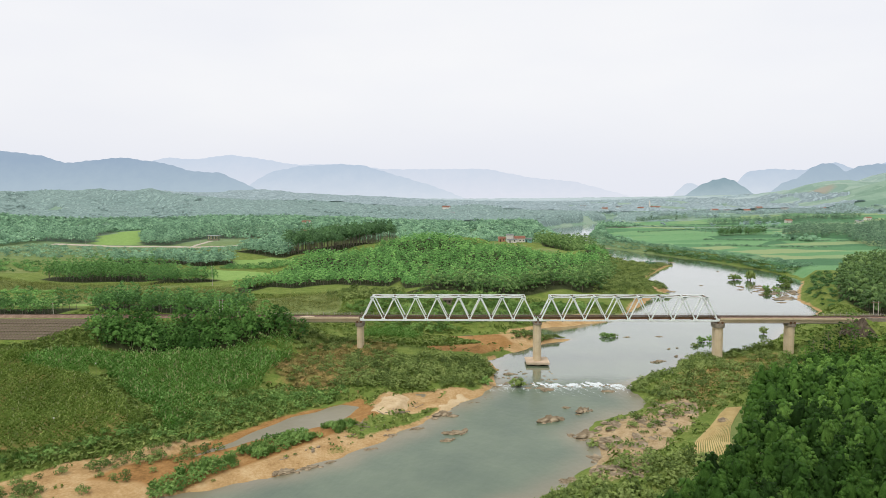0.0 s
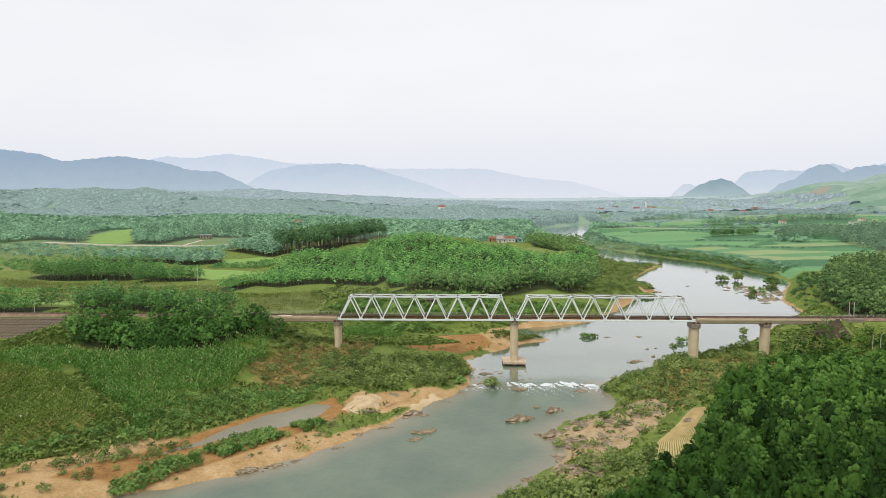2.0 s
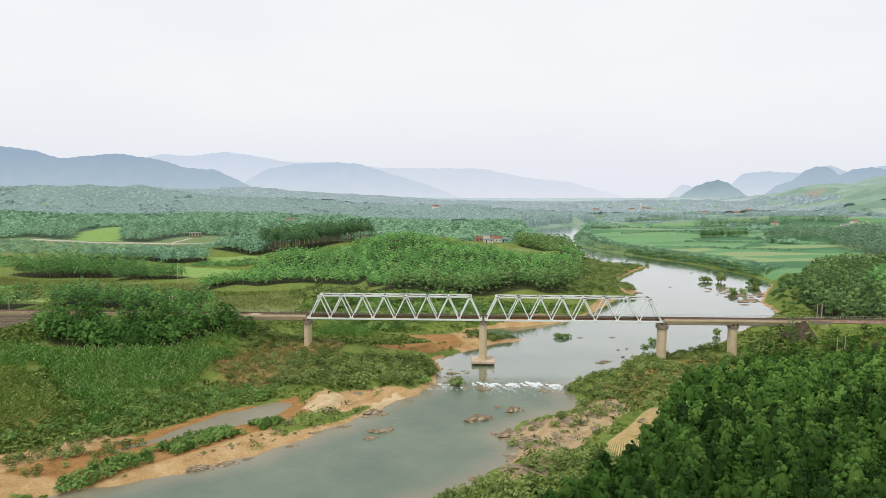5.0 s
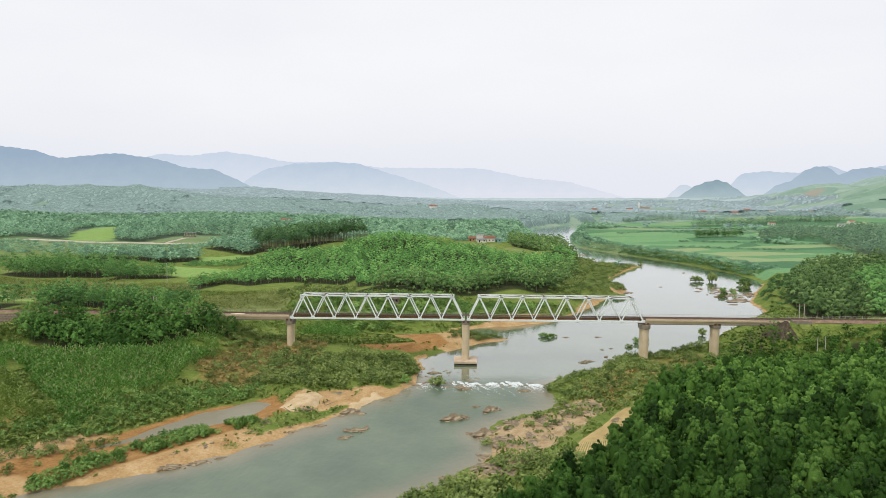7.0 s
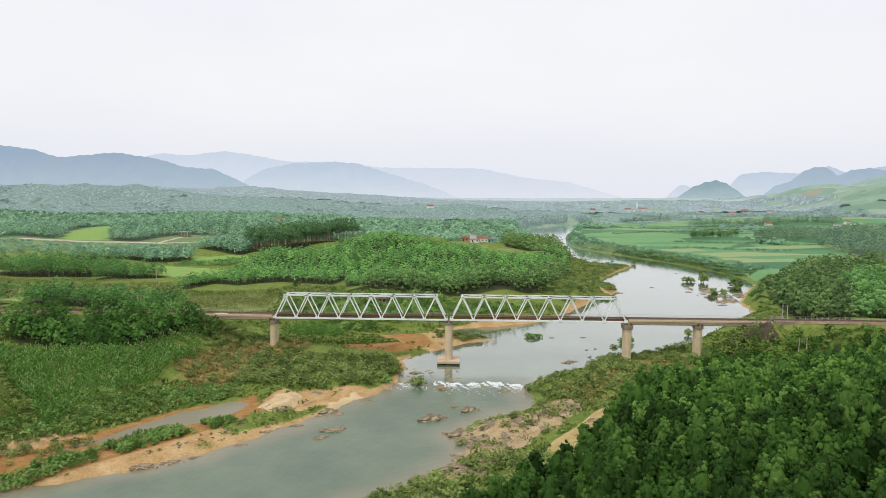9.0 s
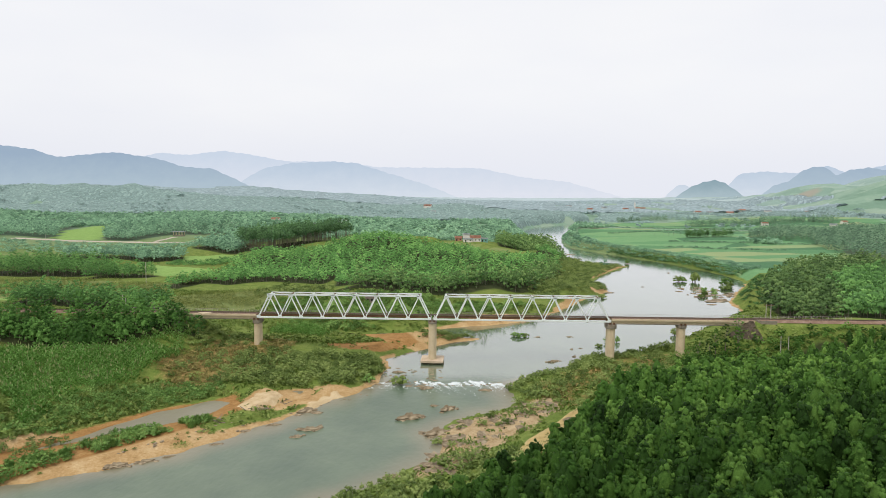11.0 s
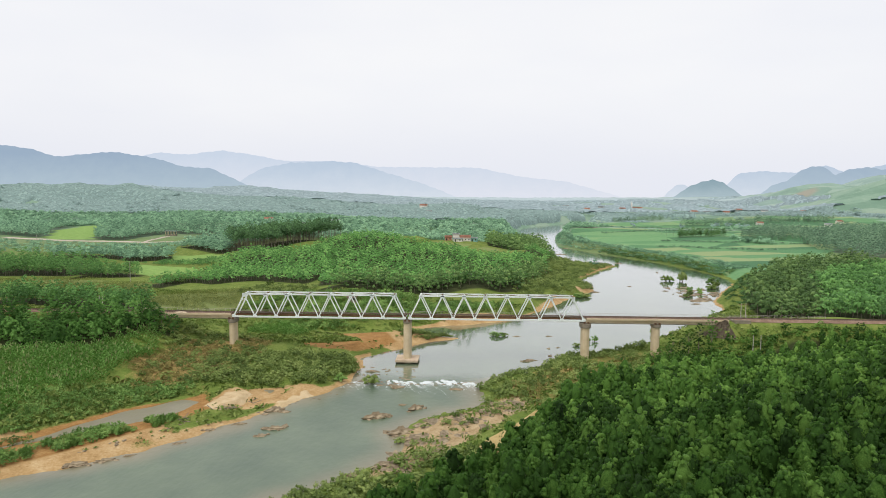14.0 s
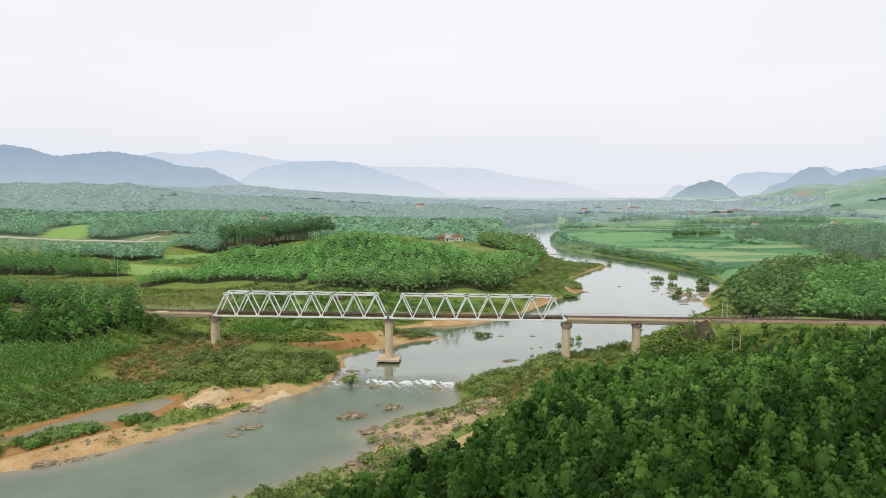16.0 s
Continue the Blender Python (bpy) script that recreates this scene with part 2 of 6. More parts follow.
def ground_material():
    m, n, l, b = material("valley_ground", 0.95, 0.0, 0.15)
    geo = n.new("ShaderNodeNewGeometry")
    pos = geo.outputs["Position"]
    zones = []
    for name in ("zone_a", "zone_b", "zone_c", "zone_d"):
        a, s = n.new("ShaderNodeAttribute"), n.new("ShaderNodeSeparateColor")
        a.attribute_name = name
        l.new(a.outputs["Color"], s.inputs["Color"])
        zones += [s.outputs["Red"], s.outputs["Green"], s.outputs["Blue"]]
    sand, dry, paddy, maize, crop, floor, far, mud, rockz, pale, bare, _ = zones
    big, mid, small = noise_node(n, l, 0.03, 5, 0.6, pos), noise_node(n, l, 0.22, 5, 0.6, pos), noise_node(n, l, 1.6, 6, 0.7, pos)
    rag = calc(n, l, "SUBTRACT", calc(n, l, "ADD", calc(n, l, "MULTIPLY", mid, 0.6), calc(n, l, "MULTIPLY", small, 0.4)), 0.5)

    def edge(z, ragged=1.2, sharp=4.0):
        v = calc(n, l, "ADD", calc(n, l, "SUBTRACT", z, 0.5), calc(n, l, "MULTIPLY", rag, ragged))
        v = calc(n, l, "ADD", calc(n, l, "MULTIPLY", v, sharp), 0.5)
        c = n.new("ShaderNodeClamp")
        l.new(v, c.inputs["Value"])
        return c.outputs["Result"]

    mix_ms = calc(n, l, "ADD", calc(n, l, "MULTIPLY", mid, 0.5), calc(n, l, "MULTIPLY", small, 0.5))
    grass = ramp(n, l, mix_ms, ((0.3, (0.070, 0.125, 0.022)), (0.5, (0.150, 0.205, 0.042)), (0.72, (0.280, 0.295, 0.090))))
    drys = ramp(n, l, mix_ms, ((0.3, (0.080, 0.095, 0.025)), (0.46, (0.245, 0.175, 0.062)), (0.64, (0.450, 0.290, 0.120))))
    sands = ramp(n, l, mix_ms, ((0.3, (0.260, 0.145, 0.055)), (0.5, (0.450, 0.295, 0.135)), (0.72, (0.610, 0.465, 0.275))))
    muds = ramp(n, l, mix_ms, ((0.3, (0.150, 0.078, 0.026)), (0.5, (0.335, 0.180, 0.062)), (0.72, (0.480, 0.300, 0.130))))
    paddys = ramp(n, l, mix_ms, ((0.3, (0.165, 0.275, 0.066)), (0.55, (0.235, 0.365, 0.100)), (0.8, (0.330, 0.415, 0.150))))
    maizes = ramp(n, l, mix_ms, ((0.3, (0.110, 0.170, 0.040)), (0.5, (0.200, 0.240, 0.080)), (0.72, (0.310, 0.310, 0.130))))
    mp = n.new("ShaderNodeMapping")
    mp.inputs["Rotation"].default_value, mp.inputs["Scale"].default_value = (0, 0, 0.5), (0.010, 0.024, 0.0)
    l.new(pos, mp.inputs["Vector"])
    vor, sep = n.new("ShaderNodeTexVoronoi"), n.new("ShaderNodeSeparateColor")
    vor.inputs["Scale"].default_value = 1.0
    l.new(mp.outputs["Vector"], vor.inputs["Vector"])
    l.new(vor.outputs["Color"], sep.inputs["Color"])
    parcel = calc(n, l, "ADD", calc(n, l, "MULTIPLY", sep.outputs["Red"], 0.55), calc(n, l, "MULTIPLY", mix_ms, 0.45))
    # field greens by parcel, with blue mixed in as painted distance haze
    crops = ramp(n, l, parcel, ((0.28, (0.076, 0.180, 0.085)), (0.40, (0.112, 0.250, 0.112)), (0.56, (0.160, 0.320, 0.140)), (0.70, (0.270, 0.340, 0.160))))
    # wood floor: litter colours kept near black, painting in shade between the crowns
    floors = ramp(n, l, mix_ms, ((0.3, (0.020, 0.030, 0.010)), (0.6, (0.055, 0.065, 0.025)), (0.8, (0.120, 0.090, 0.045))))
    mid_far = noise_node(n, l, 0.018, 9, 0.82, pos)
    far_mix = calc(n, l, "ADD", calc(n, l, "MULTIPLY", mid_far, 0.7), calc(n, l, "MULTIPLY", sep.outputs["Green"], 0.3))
    # distance haze put into the ground colour: bluish greens, then paler further off
    fars_hazed = ramp(n, l, far_mix, ((0.36, (0.160, 0.265, 0.185)), (0.50, (0.215, 0.325, 0.235)), (0.64, (0.275, 0.365, 0.275))))
    fars_hazed = blend(n, l, pale, fars_hazed, ramp(n, l, far_mix, ((0.36, (0.390, 0.470, 0.490)), (0.64, (0.440, 0.520, 0.540)))))
    fars_hazed = blend(n, l, edge(bare, 0.5, 3), fars_hazed, ramp(n, l, mid_far, ((0.3, (0.270, 0.280, 0.225)), (0.7, (0.340, 0.310, 0.255)))))
    rocks = ramp(n, l, mix_ms, ((0.3, (0.130, 0.095, 0.045)), (0.46, (0.370, 0.265, 0.140)), (0.68, (0.560, 0.440, 0.280))))
    col = grass
    for z, c, r, s in ((floor, floors, 0.6, 3), (far, fars_hazed, 0.3, 1.2), (dry, drys, 1.6, 3), (paddy, paddys, 0.15, 6), (maize, maizes, 0.2, 6), (crop, crops, 0.2, 5), (sand, sands, 1.2, 5), (rockz, rocks, 1.8, 5), (mud, muds, 1.2, 4)):
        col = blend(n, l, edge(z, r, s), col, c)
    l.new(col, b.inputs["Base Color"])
    bump(n, l, b, mix_ms, 0.8, 0.5)
    return m


def water_material():
    m, n, l, b = material("green_river_water", 0.06, 0.0, 0.5)
    geo = n.new("ShaderNodeNewGeometry")
    mp = n.new("ShaderNodeMapping")
    mp.inputs["Scale"].default_value = (1.0, 0.55, 1.0)
    l.new(geo.outputs["Position"], mp.inputs["Vector"])
    at, s = n.new("ShaderNodeAttribute"), n.new("ShaderNodeSeparateColor")
    at.attribute_name = "depth"
    l.new(at.outputs["Color"], s.inputs["Color"])
    shallow = s.outputs["Red"]
    murk = noise_node(n, l, 0.045, 6, 0.65, geo.outputs["Position"])
    deep = ramp(n, l, murk, ((0.35, (0.082, 0.122, 0.078)), (0.65, (0.135, 0.178, 0.112))))
    l.new(blend(n, l, shallow, deep, (0.30, 0.235, 0.160)), b.inputs["Base Color"])
    b.inputs["IOR"].default_value = 1.5
    calm = calc(n, l, "SUBTRACT", 1.0, s.outputs["Blue"])
    l.new(calc(n, l, "MULTIPLY", calm, 0.8), b.inputs["Coat Weight"])
    b.inputs["Coat Roughness"].default_value = 0.09
    l.new(calc(n, l, "MULTIPLY_ADD", s.outputs["Blue"], 0.20, 0.09), b.inputs["Roughness"])
    wave, rip = noise_node(n, l, 0.8, 3, 0.5, mp.outputs["Vector"]), noise_node(n, l, 0.06, 2, 0.5, geo.outputs["Position"])
    h = calc(n, l, "MULTIPLY", wave, calc(n, l, "MULTIPLY_ADD", s.outputs["Green"], 4.0, rip))
    bump(n, l, b, h, 0.34, 0.12)
    return m


M_GROUND, M_WATER = ground_material(), water_material()


def hazed_backdrop_material(name, low, high, z0, z1):
    """Distance behind the valley: glowing tone, with haze painted in from foot to crest."""
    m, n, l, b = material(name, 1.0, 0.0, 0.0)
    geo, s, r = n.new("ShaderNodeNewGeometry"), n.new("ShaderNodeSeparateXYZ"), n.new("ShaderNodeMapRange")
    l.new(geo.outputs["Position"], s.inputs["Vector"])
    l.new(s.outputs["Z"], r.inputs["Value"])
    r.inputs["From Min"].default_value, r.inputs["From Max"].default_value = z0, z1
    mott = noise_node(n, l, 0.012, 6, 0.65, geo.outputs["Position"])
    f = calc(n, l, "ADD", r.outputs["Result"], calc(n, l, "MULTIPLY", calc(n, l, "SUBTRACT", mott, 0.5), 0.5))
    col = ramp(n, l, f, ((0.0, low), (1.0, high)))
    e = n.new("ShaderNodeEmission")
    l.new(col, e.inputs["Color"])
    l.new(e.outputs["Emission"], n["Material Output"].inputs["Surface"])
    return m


# ---- shape helpers ----
def part(name, bm, mat, parent=None, label=""):
    me = bpy.data.meshes.new(name)
    bm.to_mesh(me)
    bm.free()
    me.materials.append(mat)
    ob = new(name, me)
    ob.parent = parent
    if label:
        ob["label"] = label
    return ob


def share(ob, parent, m):
    """One more piece on the same mesh."""
    o = ob.copy()
    scene.collection.objects.link(o)
    o.parent, o.matrix_basis = parent, m
    return o


def thing(name, place, label, category, group="", kind="", turn=0.0):
    e = new(name)
    e.matrix_basis = pose(*place, 0, 0, turn)
    return tagged(e, label, category, group, kind)


def box(bm, centre, size, m=None, bevel=0.0):
    r = bmesh.ops.create_cube(bm, size=1.0, matrix=Matrix.Translation(centre) @ (m or Matrix()) @ Matrix.Diagonal((*size, 1)))
    if bevel:
        edges = list({e for v in r["verts"] for e in v.link_edges})
        bmesh.ops.bevel(bm, geom=edges, offset=bevel, segments=2, affect="EDGES")
    return bm


def beam(bm, a, b, w, h, bevel=0.0):
    a, b = Vector(a), Vector(b)
    d = b - a
    q = d.to_track_quat("X", "Z").to_matrix().to_4x4()
    return box(bm, (a + b) / 2, (d.length, w, h), q, bevel)


def rod(bm, a, b, r0, r1=None, sides=8):
    a, b = Vector(a), Vector(b)
    d = b - a
    m = Matrix.Translation((a + b) / 2) @ d.to_track_quat("Z", "Y").to_matrix().to_4x4()
    bmesh.ops.create_cone(bm, cap_ends=True, segments=sides, radius1=r0, radius2=r0 if r1 is None else r1, depth=d.length, matrix=m)
    return bm


def prism(bm, outline, z0, z1):
    lo = [bm.verts.new((x, y, z0)) for x, y in outline]
    hi = [bm.verts.new((x, y, z1)) for x, y in outline]
    bm.faces.new(lo[::-1])
    bm.faces.new(hi)
    for i in range(len(lo)):
        j = (i + 1) % len(lo)
        bm.faces.new((lo[i], lo[j], hi[j], hi[i]))
    return bm


def mesh_of(name, verts, quads, mat, tone=None):
    """A mesh from arrays: vertices (n, 3) and faces (m, 4) or (m, 3)."""
    verts = np.asarray(verts, np.float32)
    me = bpy.data.meshes.new(name)
    me.vertices.add(len(verts))
    me.vertices.foreach_set("co", verts[:, :3].ravel())
    me.loops.add(quads.size)
    me.loops.foreach_set("vertex_index", np.asarray(quads, np.int32).ravel())
    me.polygons.add(len(quads))
    me.polygons.foreach_set("loop_start", np.arange(0, quads.size, quads.shape[1], dtype=np.int32))
    me.update(calc_edges=True)
    if tone is not None:
        a = me.attributes.new("tone", "FLOAT", "POINT")
        a.data.foreach_set("value", np.asarray(tone, np.float32))
    me.materials.append(mat)
    return me


# ---- the lie of the land ----
LEFT_BANK = [(-900, -420), (-300, -225), (-180, -165), (-120, -130), (-86, -108), (-70, -99), (-54, -86), (-43, -71), (-36, -62), (-31, -52), (-23, -41), (-17, -27), (-15, -10), (-19, 3), (-9, 15), (2, 27), (19, 40), (8, 43), (-14, 43), (-8, 52), (5, 62), (20, 69), (45, 82)]
LEFT_UP = [(63, 114), (81, 149), (102, 182), (107, 210), (99, 222), (112, 262), (130, 300), (155, 341), (125, 352), (114, 430), (108, 500), (100, 600), (98, 760), (108, 890), (133, 1040), (172, 1130), (285, 1320), (330, 1420)]
RIGHT_UP = [(350, 1410), (300, 1280), (263, 1140), (196, 928), (162, 789), (144, 669), (135, 570), (146, 520), (163, 475), (180, 420), (200, 370), (212, 310), (217, 265), (211, 232), (190, 195), (165, 147), (162, 128), (157, 106), (140, 85)]
RIGHT_BANK = [(119, 63), (108, 46), (97, 32), (88, 20), (72, 12), (60, 11), (52, 2), (47, -9), (33, -19), (25, -31), (28, -45), (22, -54), (13, -58), (5, -71), (7, -80), (4, -89), (-3, -100), (-20, -115), (-60, -150), (-150, -205), (-300, -285), (-900, -520)]
RIVER = LEFT_BANK + LEFT_UP + RIGHT_UP + RIGHT_BANK
POND = [(-94, -91), (-87, -80), (-82, -71), (-79, -65), (-73, -57), (-67, -51), (-61, -46), (-54, -48), (-55, -58), (-61, -68), (-69, -74), (-79, -80), (-88, -90)]
NOTCH = [(-44, -38), (-38, -36), (-35, -39), (-37, -46), (-37, -54), (-39, -60), (-41, -59), (-39, -52), (-38, -45)]
CREEK = [(-20, 43), (-34, 40), (-46, 44), (-60, 58), (-64, 62), (-60, 66), (-44, 52), (-32, 47), (-20, 50)]


def side(p, poly):
    """Signed distance to a closed outline, above nought inside."""
    p, q = np.asarray(p, float), np.asarray(poly, float)
    best, odd = np.full(len(p), 1e18), np.zeros(len(p), bool)
    for a, b in zip(q, np.roll(q, -1, 0)):
        d = b - a
        t = np.clip(((p - a) @ d) / (d @ d), 0, 1)
        best = np.minimum(best, ((p - a - t[:, None] * d) ** 2).sum(1))
        if a[1] != b[1]:
            odd ^= ((p[:, 1] < a[1]) != (p[:, 1] < b[1])) & (p[:, 0] < a[0] + (p[:, 1] - a[1]) * d[0] / (b[1] - a[1] or 1))
    return np.where(odd, 1, -1) * np.sqrt(best)


def step(a, b, v):
    t = np.clip((v - a) / (b - a), 0, 1)
    return t * t * (3 - 2 * t)


def wobble(p, size, seed=0.0):
    """Cheap smooth unevenness between -1 and 1."""
    x, y = p[:, 0] / size + seed, p[:, 1] / size - seed
    return (np.sin(x * 1.3 + 2.1 * np.sin(y * 0.9)) + np.sin(y * 1.7 + 1.7 * np.sin(x * 1.1 + 0.6)) + np.sin((x + y) * 2.9 + seed)) / 3


# heights of the land at typical spots: x, y, z
SHORE = [(-100, -105, 1.6), (-76, -88, 1.0), (-60, -74, 1.3), (-72, -48, 1.4), (-50, -50, 1.6), (-40, -40, 1.6), (-30, -22, 2.2), (-50, -15, 3.0), (-64, 0, 5.6), (-72, -22, 4.2), (-88, -84, 1.2), (-140, -128, 1.6), (-104, -93, 1.8), (-116, -109, 1.8), (-95, -79, 1.8)]
TERRACE = [(-92, -62, 6.0), (-90, -30, 6.8), (-114, -79, 6.5), (-132, -96, 6.5), (-125, -30, 7.5), (-160, -40, 8.0), (-160, -90, 8.0), (-260, -60, 9.0), (-400, -100, 9.0), (-95, 15, 9.0), (-120, 45, 9.0), (-180, 60, 10.0), (-85, 60, 8.0), (-60, 40, 4.5), (-35, 35, 2.4), (-30, 60, 3.5), (-60, 90, 9.0), (-20, 95, 10.0), (10, 90, 4.0), (35, 100, 2.5), (50, 130, 3.5)]
HILL = [(-34, 115, 13.0), (20, 140, 11.0), (70, 165, 7.0), (-55, 278, 27.5), (-5, 245, 20.0), (-110, 240, 17.0), (-25, 300, 27.5), (-85, 296, 25.0), (12, 292, 16.5), (24, 312, 17.5), (15, 344, 21.0), (60, 250, 14.0), (70, 292, 17.0), (-110, 290, 23.0), (84, 275, 7.0), (-130, 165, 9.0), (88, 420, 9.0), (-60, 420, 14.0), (-250, 134, 10.0), (-200, 230, 11.0), (-350, 380, 12.0), (-310, 480, 12.0), (-520, 600, 18.0), (-600, 300, 14.0), (-150, 330, 16.0), (-314, 610, 24.0), (-216, 669, 30.0), (-90, 640, 21.0), (-420, 640, 20.0)]
RIGHT = [(35, -90, 5.5), (45, -70, 5.5), (60, -60, 7.5), (85, -114, 13.5), (60, -123, 9.0), (30, -120, 7.0), (83, -140, 11.0), (118, -17, 6.5), (150, -17, 10.0), (150, -60, 14.0), (112, -9, 6.5), (14, -110, 4.0), (64, -1, 1.8), (88, -3, 3.4), (112, 0, 7.5), (126, 3, 12.0), (160, 5, 16.0), (70, -30, 4.5), (130, -100, 19.0), (220, -60, 22.0), (36, -56, 2.6), (45, -26, 2.4), (16, -80, 2.0), (60, -170, 9.0), (150, -170, 17.0)]
RIGHT_FAR = [(150, 60, 9.0), (190, 110, 11.0), (225, 180, 7.0), (260, 250, 7.0), (300, 450, 8.0), (300, 650, 8.0), (700, 900, 10.0), (170, 610, 6.0), (500, 250, 12.0), (300, 100, 14.0), (200, 800, 7.0), (102, 232, 1.2), (114, 290, 1.2), (130, 328, 1.0), (108, 345, 1.5), (101, 258, 1.6), (110, 400, 1.8), (98, 200, 1.4)]
SPOTS = np.array(SHORE + TERRACE + HILL + RIGHT + RIGHT_FAR)
# heights of the far land: x, y, z
FAR_LEFT = [(-314, 610, 22), (-216, 669, 28), (-580, 672, 15), (-400, 900, 28), (-805, 1250, 32), (-600, 1000, 26), (-1233, 1400, 77), (-1143, 1400, 75), (-1053, 1400, 80), (-964, 1400, 86), (-913, 1400, 68), (-843, 1400, 84), (-788, 1400, 66), (-1500, 1300, 76), (-700, 1520, 46), (-1000, 1080, 30), (-1400, 1000, 34), (-2500, 1300, 70), (-1001, 2350, 78), (-886, 2350, 89), (-816, 2350, 88), (-725, 2350, 73), (-634, 2350, 71), (-543, 2350, 60), (-407, 2350, 53), (-700, 2000, 44), (-270, 2200, 44), (-30, 1290, 38), (-155, 1180, 24), (-155, 950, 20), (0, 1000, 16), (-100, 750, 18), (-1500, 2500, 90), (-2500, 2500, 100)]
FAR_RIGHT = [(152, 1290, 18), (60, 1150, 14), (100, 1800, 26), (0, 2500, 36), (400, 1500, 14), (300, 1100, 8), (450, 900, 9), (600, 700, 13), (430, 515, 16), (700, 900, 14), (900, 1200, 20), (620, 1500, 16), (860, 1650, 22), (1010, 2145, 22), (1069, 2145, 52), (1128, 2145, 79), (1186, 2145, 101), (1245, 2145, 115), (1314, 2145, 114), (1420, 2145, 108), (1050, 1930, 20), (1200, 1930, 40), (1350, 1900, 60), (954, 1684, 16), (1001, 1684, 37), (1064, 1684, 62), (1111, 1684, 82), (1169, 1684, 108), (1260, 1684, 128), (1500, 1700, 150), (950, 1450, 18), (1150, 1450, 32), (1300, 1450, 48), (1184, 2600, 45), (1230, 2600, 70), (1289, 2600, 90), (1345, 2600, 80), (1100, 2600, 34), (1050, 2350, 30), (1200, 1250, 30), (1800, 2500, 160), (500, 2600, 32), (0, 4200, 54), (-1500, 4200, 60), (1500, 4200, 56), (3000, 2500, 170), (0, -1500, 9), (-1500, -500, 12), (1500, -500, 20), (1500, 500, 24), (-1500, 500, 16)]
FAR_SPOTS = np.array(FAR_LEFT + FAR_RIGHT, float)


def rail_bank(p, z):
    """The railway's embankments at both ends of the bridge."""
    out = np.maximum(0, np.abs(p[:, 1] - 1.0 * (p[:, 0] > 0)) - 3.6) / 1.55
    past = np.where(p[:, 0] < 0, np.maximum(0, p[:, 0] + 93), np.maximum(0, 113.5 - p[:, 0])) / 1.4
    return np.maximum(z, 16.7 - np.hypot(out, past))


def land(p):
    p = np.asarray(p, float)
    q = p + np.stack([wobble(p, 9.0), wobble(p, 9.0, 4.0)], 1) * 1.2
    away = np.hypot(p[:, 0], np.maximum(p[:, 1] - 250, 0))

    def level(q, spots, soft, power):
        top, low = np.zeros(len(q)), np.zeros(len(q))
        for x, y, h in spots:
            w = 1.0 / ((q[:, 0] - x) ** 2 + (q[:, 1] - y) ** 2 + soft) ** power
            top, low = top + w * h, low + w
        return top / low

    z, near, far = np.zeros(len(p)), away < 620, away > 300
    share_far = step(300, 620, away)
    if near.any():
        z[near] += level(p[near], SPOTS, 30.0, 1.7) * (1 - share_far[near])
    if far.any():
        z[far] += level(p[far], FAR_SPOTS, 1500.0, 1.9) * share_far[far]
    z += wobble(p, 14.0, 2.0) * 0.35 * step(1.5, 6, z) + wobble(p, 4.0, 7.0) * 0.12
    z += (wobble(p, 70.0, 3.0) * 4.0 + wobble(p, 31.0, 5.0) * 1.6) * step(600, 1300, p[:, 1])
    d = -side(q, RIVER)
    reach = np.where(p[:, 0] < 60, 7.0, 5.0) + 3 * wobble(p, 30.0, 1.0)
    z = np.where(d > 0, np.minimum(z, 0.25 + d * 0.045 + z * step(0.0, 1.0, d / (reach + z * 1.2))), np.maximum(-2.5, d * 0.12))
    for pool in (POND, CREEK, NOTCH):
        off = -side(q, pool)
        z = np.minimum(z, np.where(off < 3, off * 0.15 + 0.25, 0.7 + (off - 3) * 0.6))
    return rail_bank(p, z)


# ---- ground and water ----
CORN_GREEN = [(-134, -47), (-98, -80), (-92, -66), (-86, -45), (-83, -25), (-85, -8), (-100, -14), (-126, -25), (-165, -22), (-165, -40)]
CORN_OLD = [(-136, -48), (-102, -80), (-109, -87), (-119, -96), (-131, -109), (-215, -109), (-215, -24), (-167, -22), (-167, -41)]
CORN_SMALL = [(-66, 16), (-46, 20), (-42, 32), (-54, 40), (-68, 34)]
PLOUGHED = [(21, -101), (26, -87), (34, -77), (41, -65), (46, -65), (41, -80), (34, -97)]
SAND = [[(-140, -140), (-130, -118), (-113, -98), (-103, -87), (-92, -77), (-84, -80), (-60, -70), (-50, -78), (-70, -99), (-86, -109), (-120, -132)],
        [(-56, -52), (-48, -40), (-40, -36), (-20, -37), (-30, -50), (-42, -58), (-52, -60)],
        [(-110, -124), (-86, -107), (-56, -84), (-44, -68), (-38, -64), (-44, -74), (-70, -100), (-110, -128)],
        [(-34, 34), (-22, 20), (-6, 16), (4, 27), (20, 40), (4, 44), (-18, 42)],
        [(-16, 46), (-6, 56), (18, 76), (52, 92), (48, 82), (20, 68), (0, 58)],
        [(90, 170), (104, 184), (110, 210), (98, 224), (92, 200)], [(120, 350), (157, 340), (160, 346), (125, 360)],
        [(56, 104), (64, 112), (82, 148), (74, 148)], [(104, 245), (130, 300), (152, 339), (138, 339), (118, 290)]]
MUD = [[(-44, 22), (-40, 7), (-30, 3), (-20, 7), (-6, 24), (-18, 30), (-34, 32)], [(-104, -104), (-88, -80), (-76, -60), (-56, -44), (-48, -60), (-64, -84), (-84, -106)], [(-34, 36), (-18, 24), (-8, 24), (-14, 38), (-30, 44)]]
DRY = [[(-92, -30), (-80, 0), (-68, 10), (-52, 6), (-50, -14), (-62, -40), (-78, -46)], [(26, -52), (30, -34), (48, -12), (70, 6), (92, 2), (92, -14), (70, -34), (54, -50), (40, -64)]]
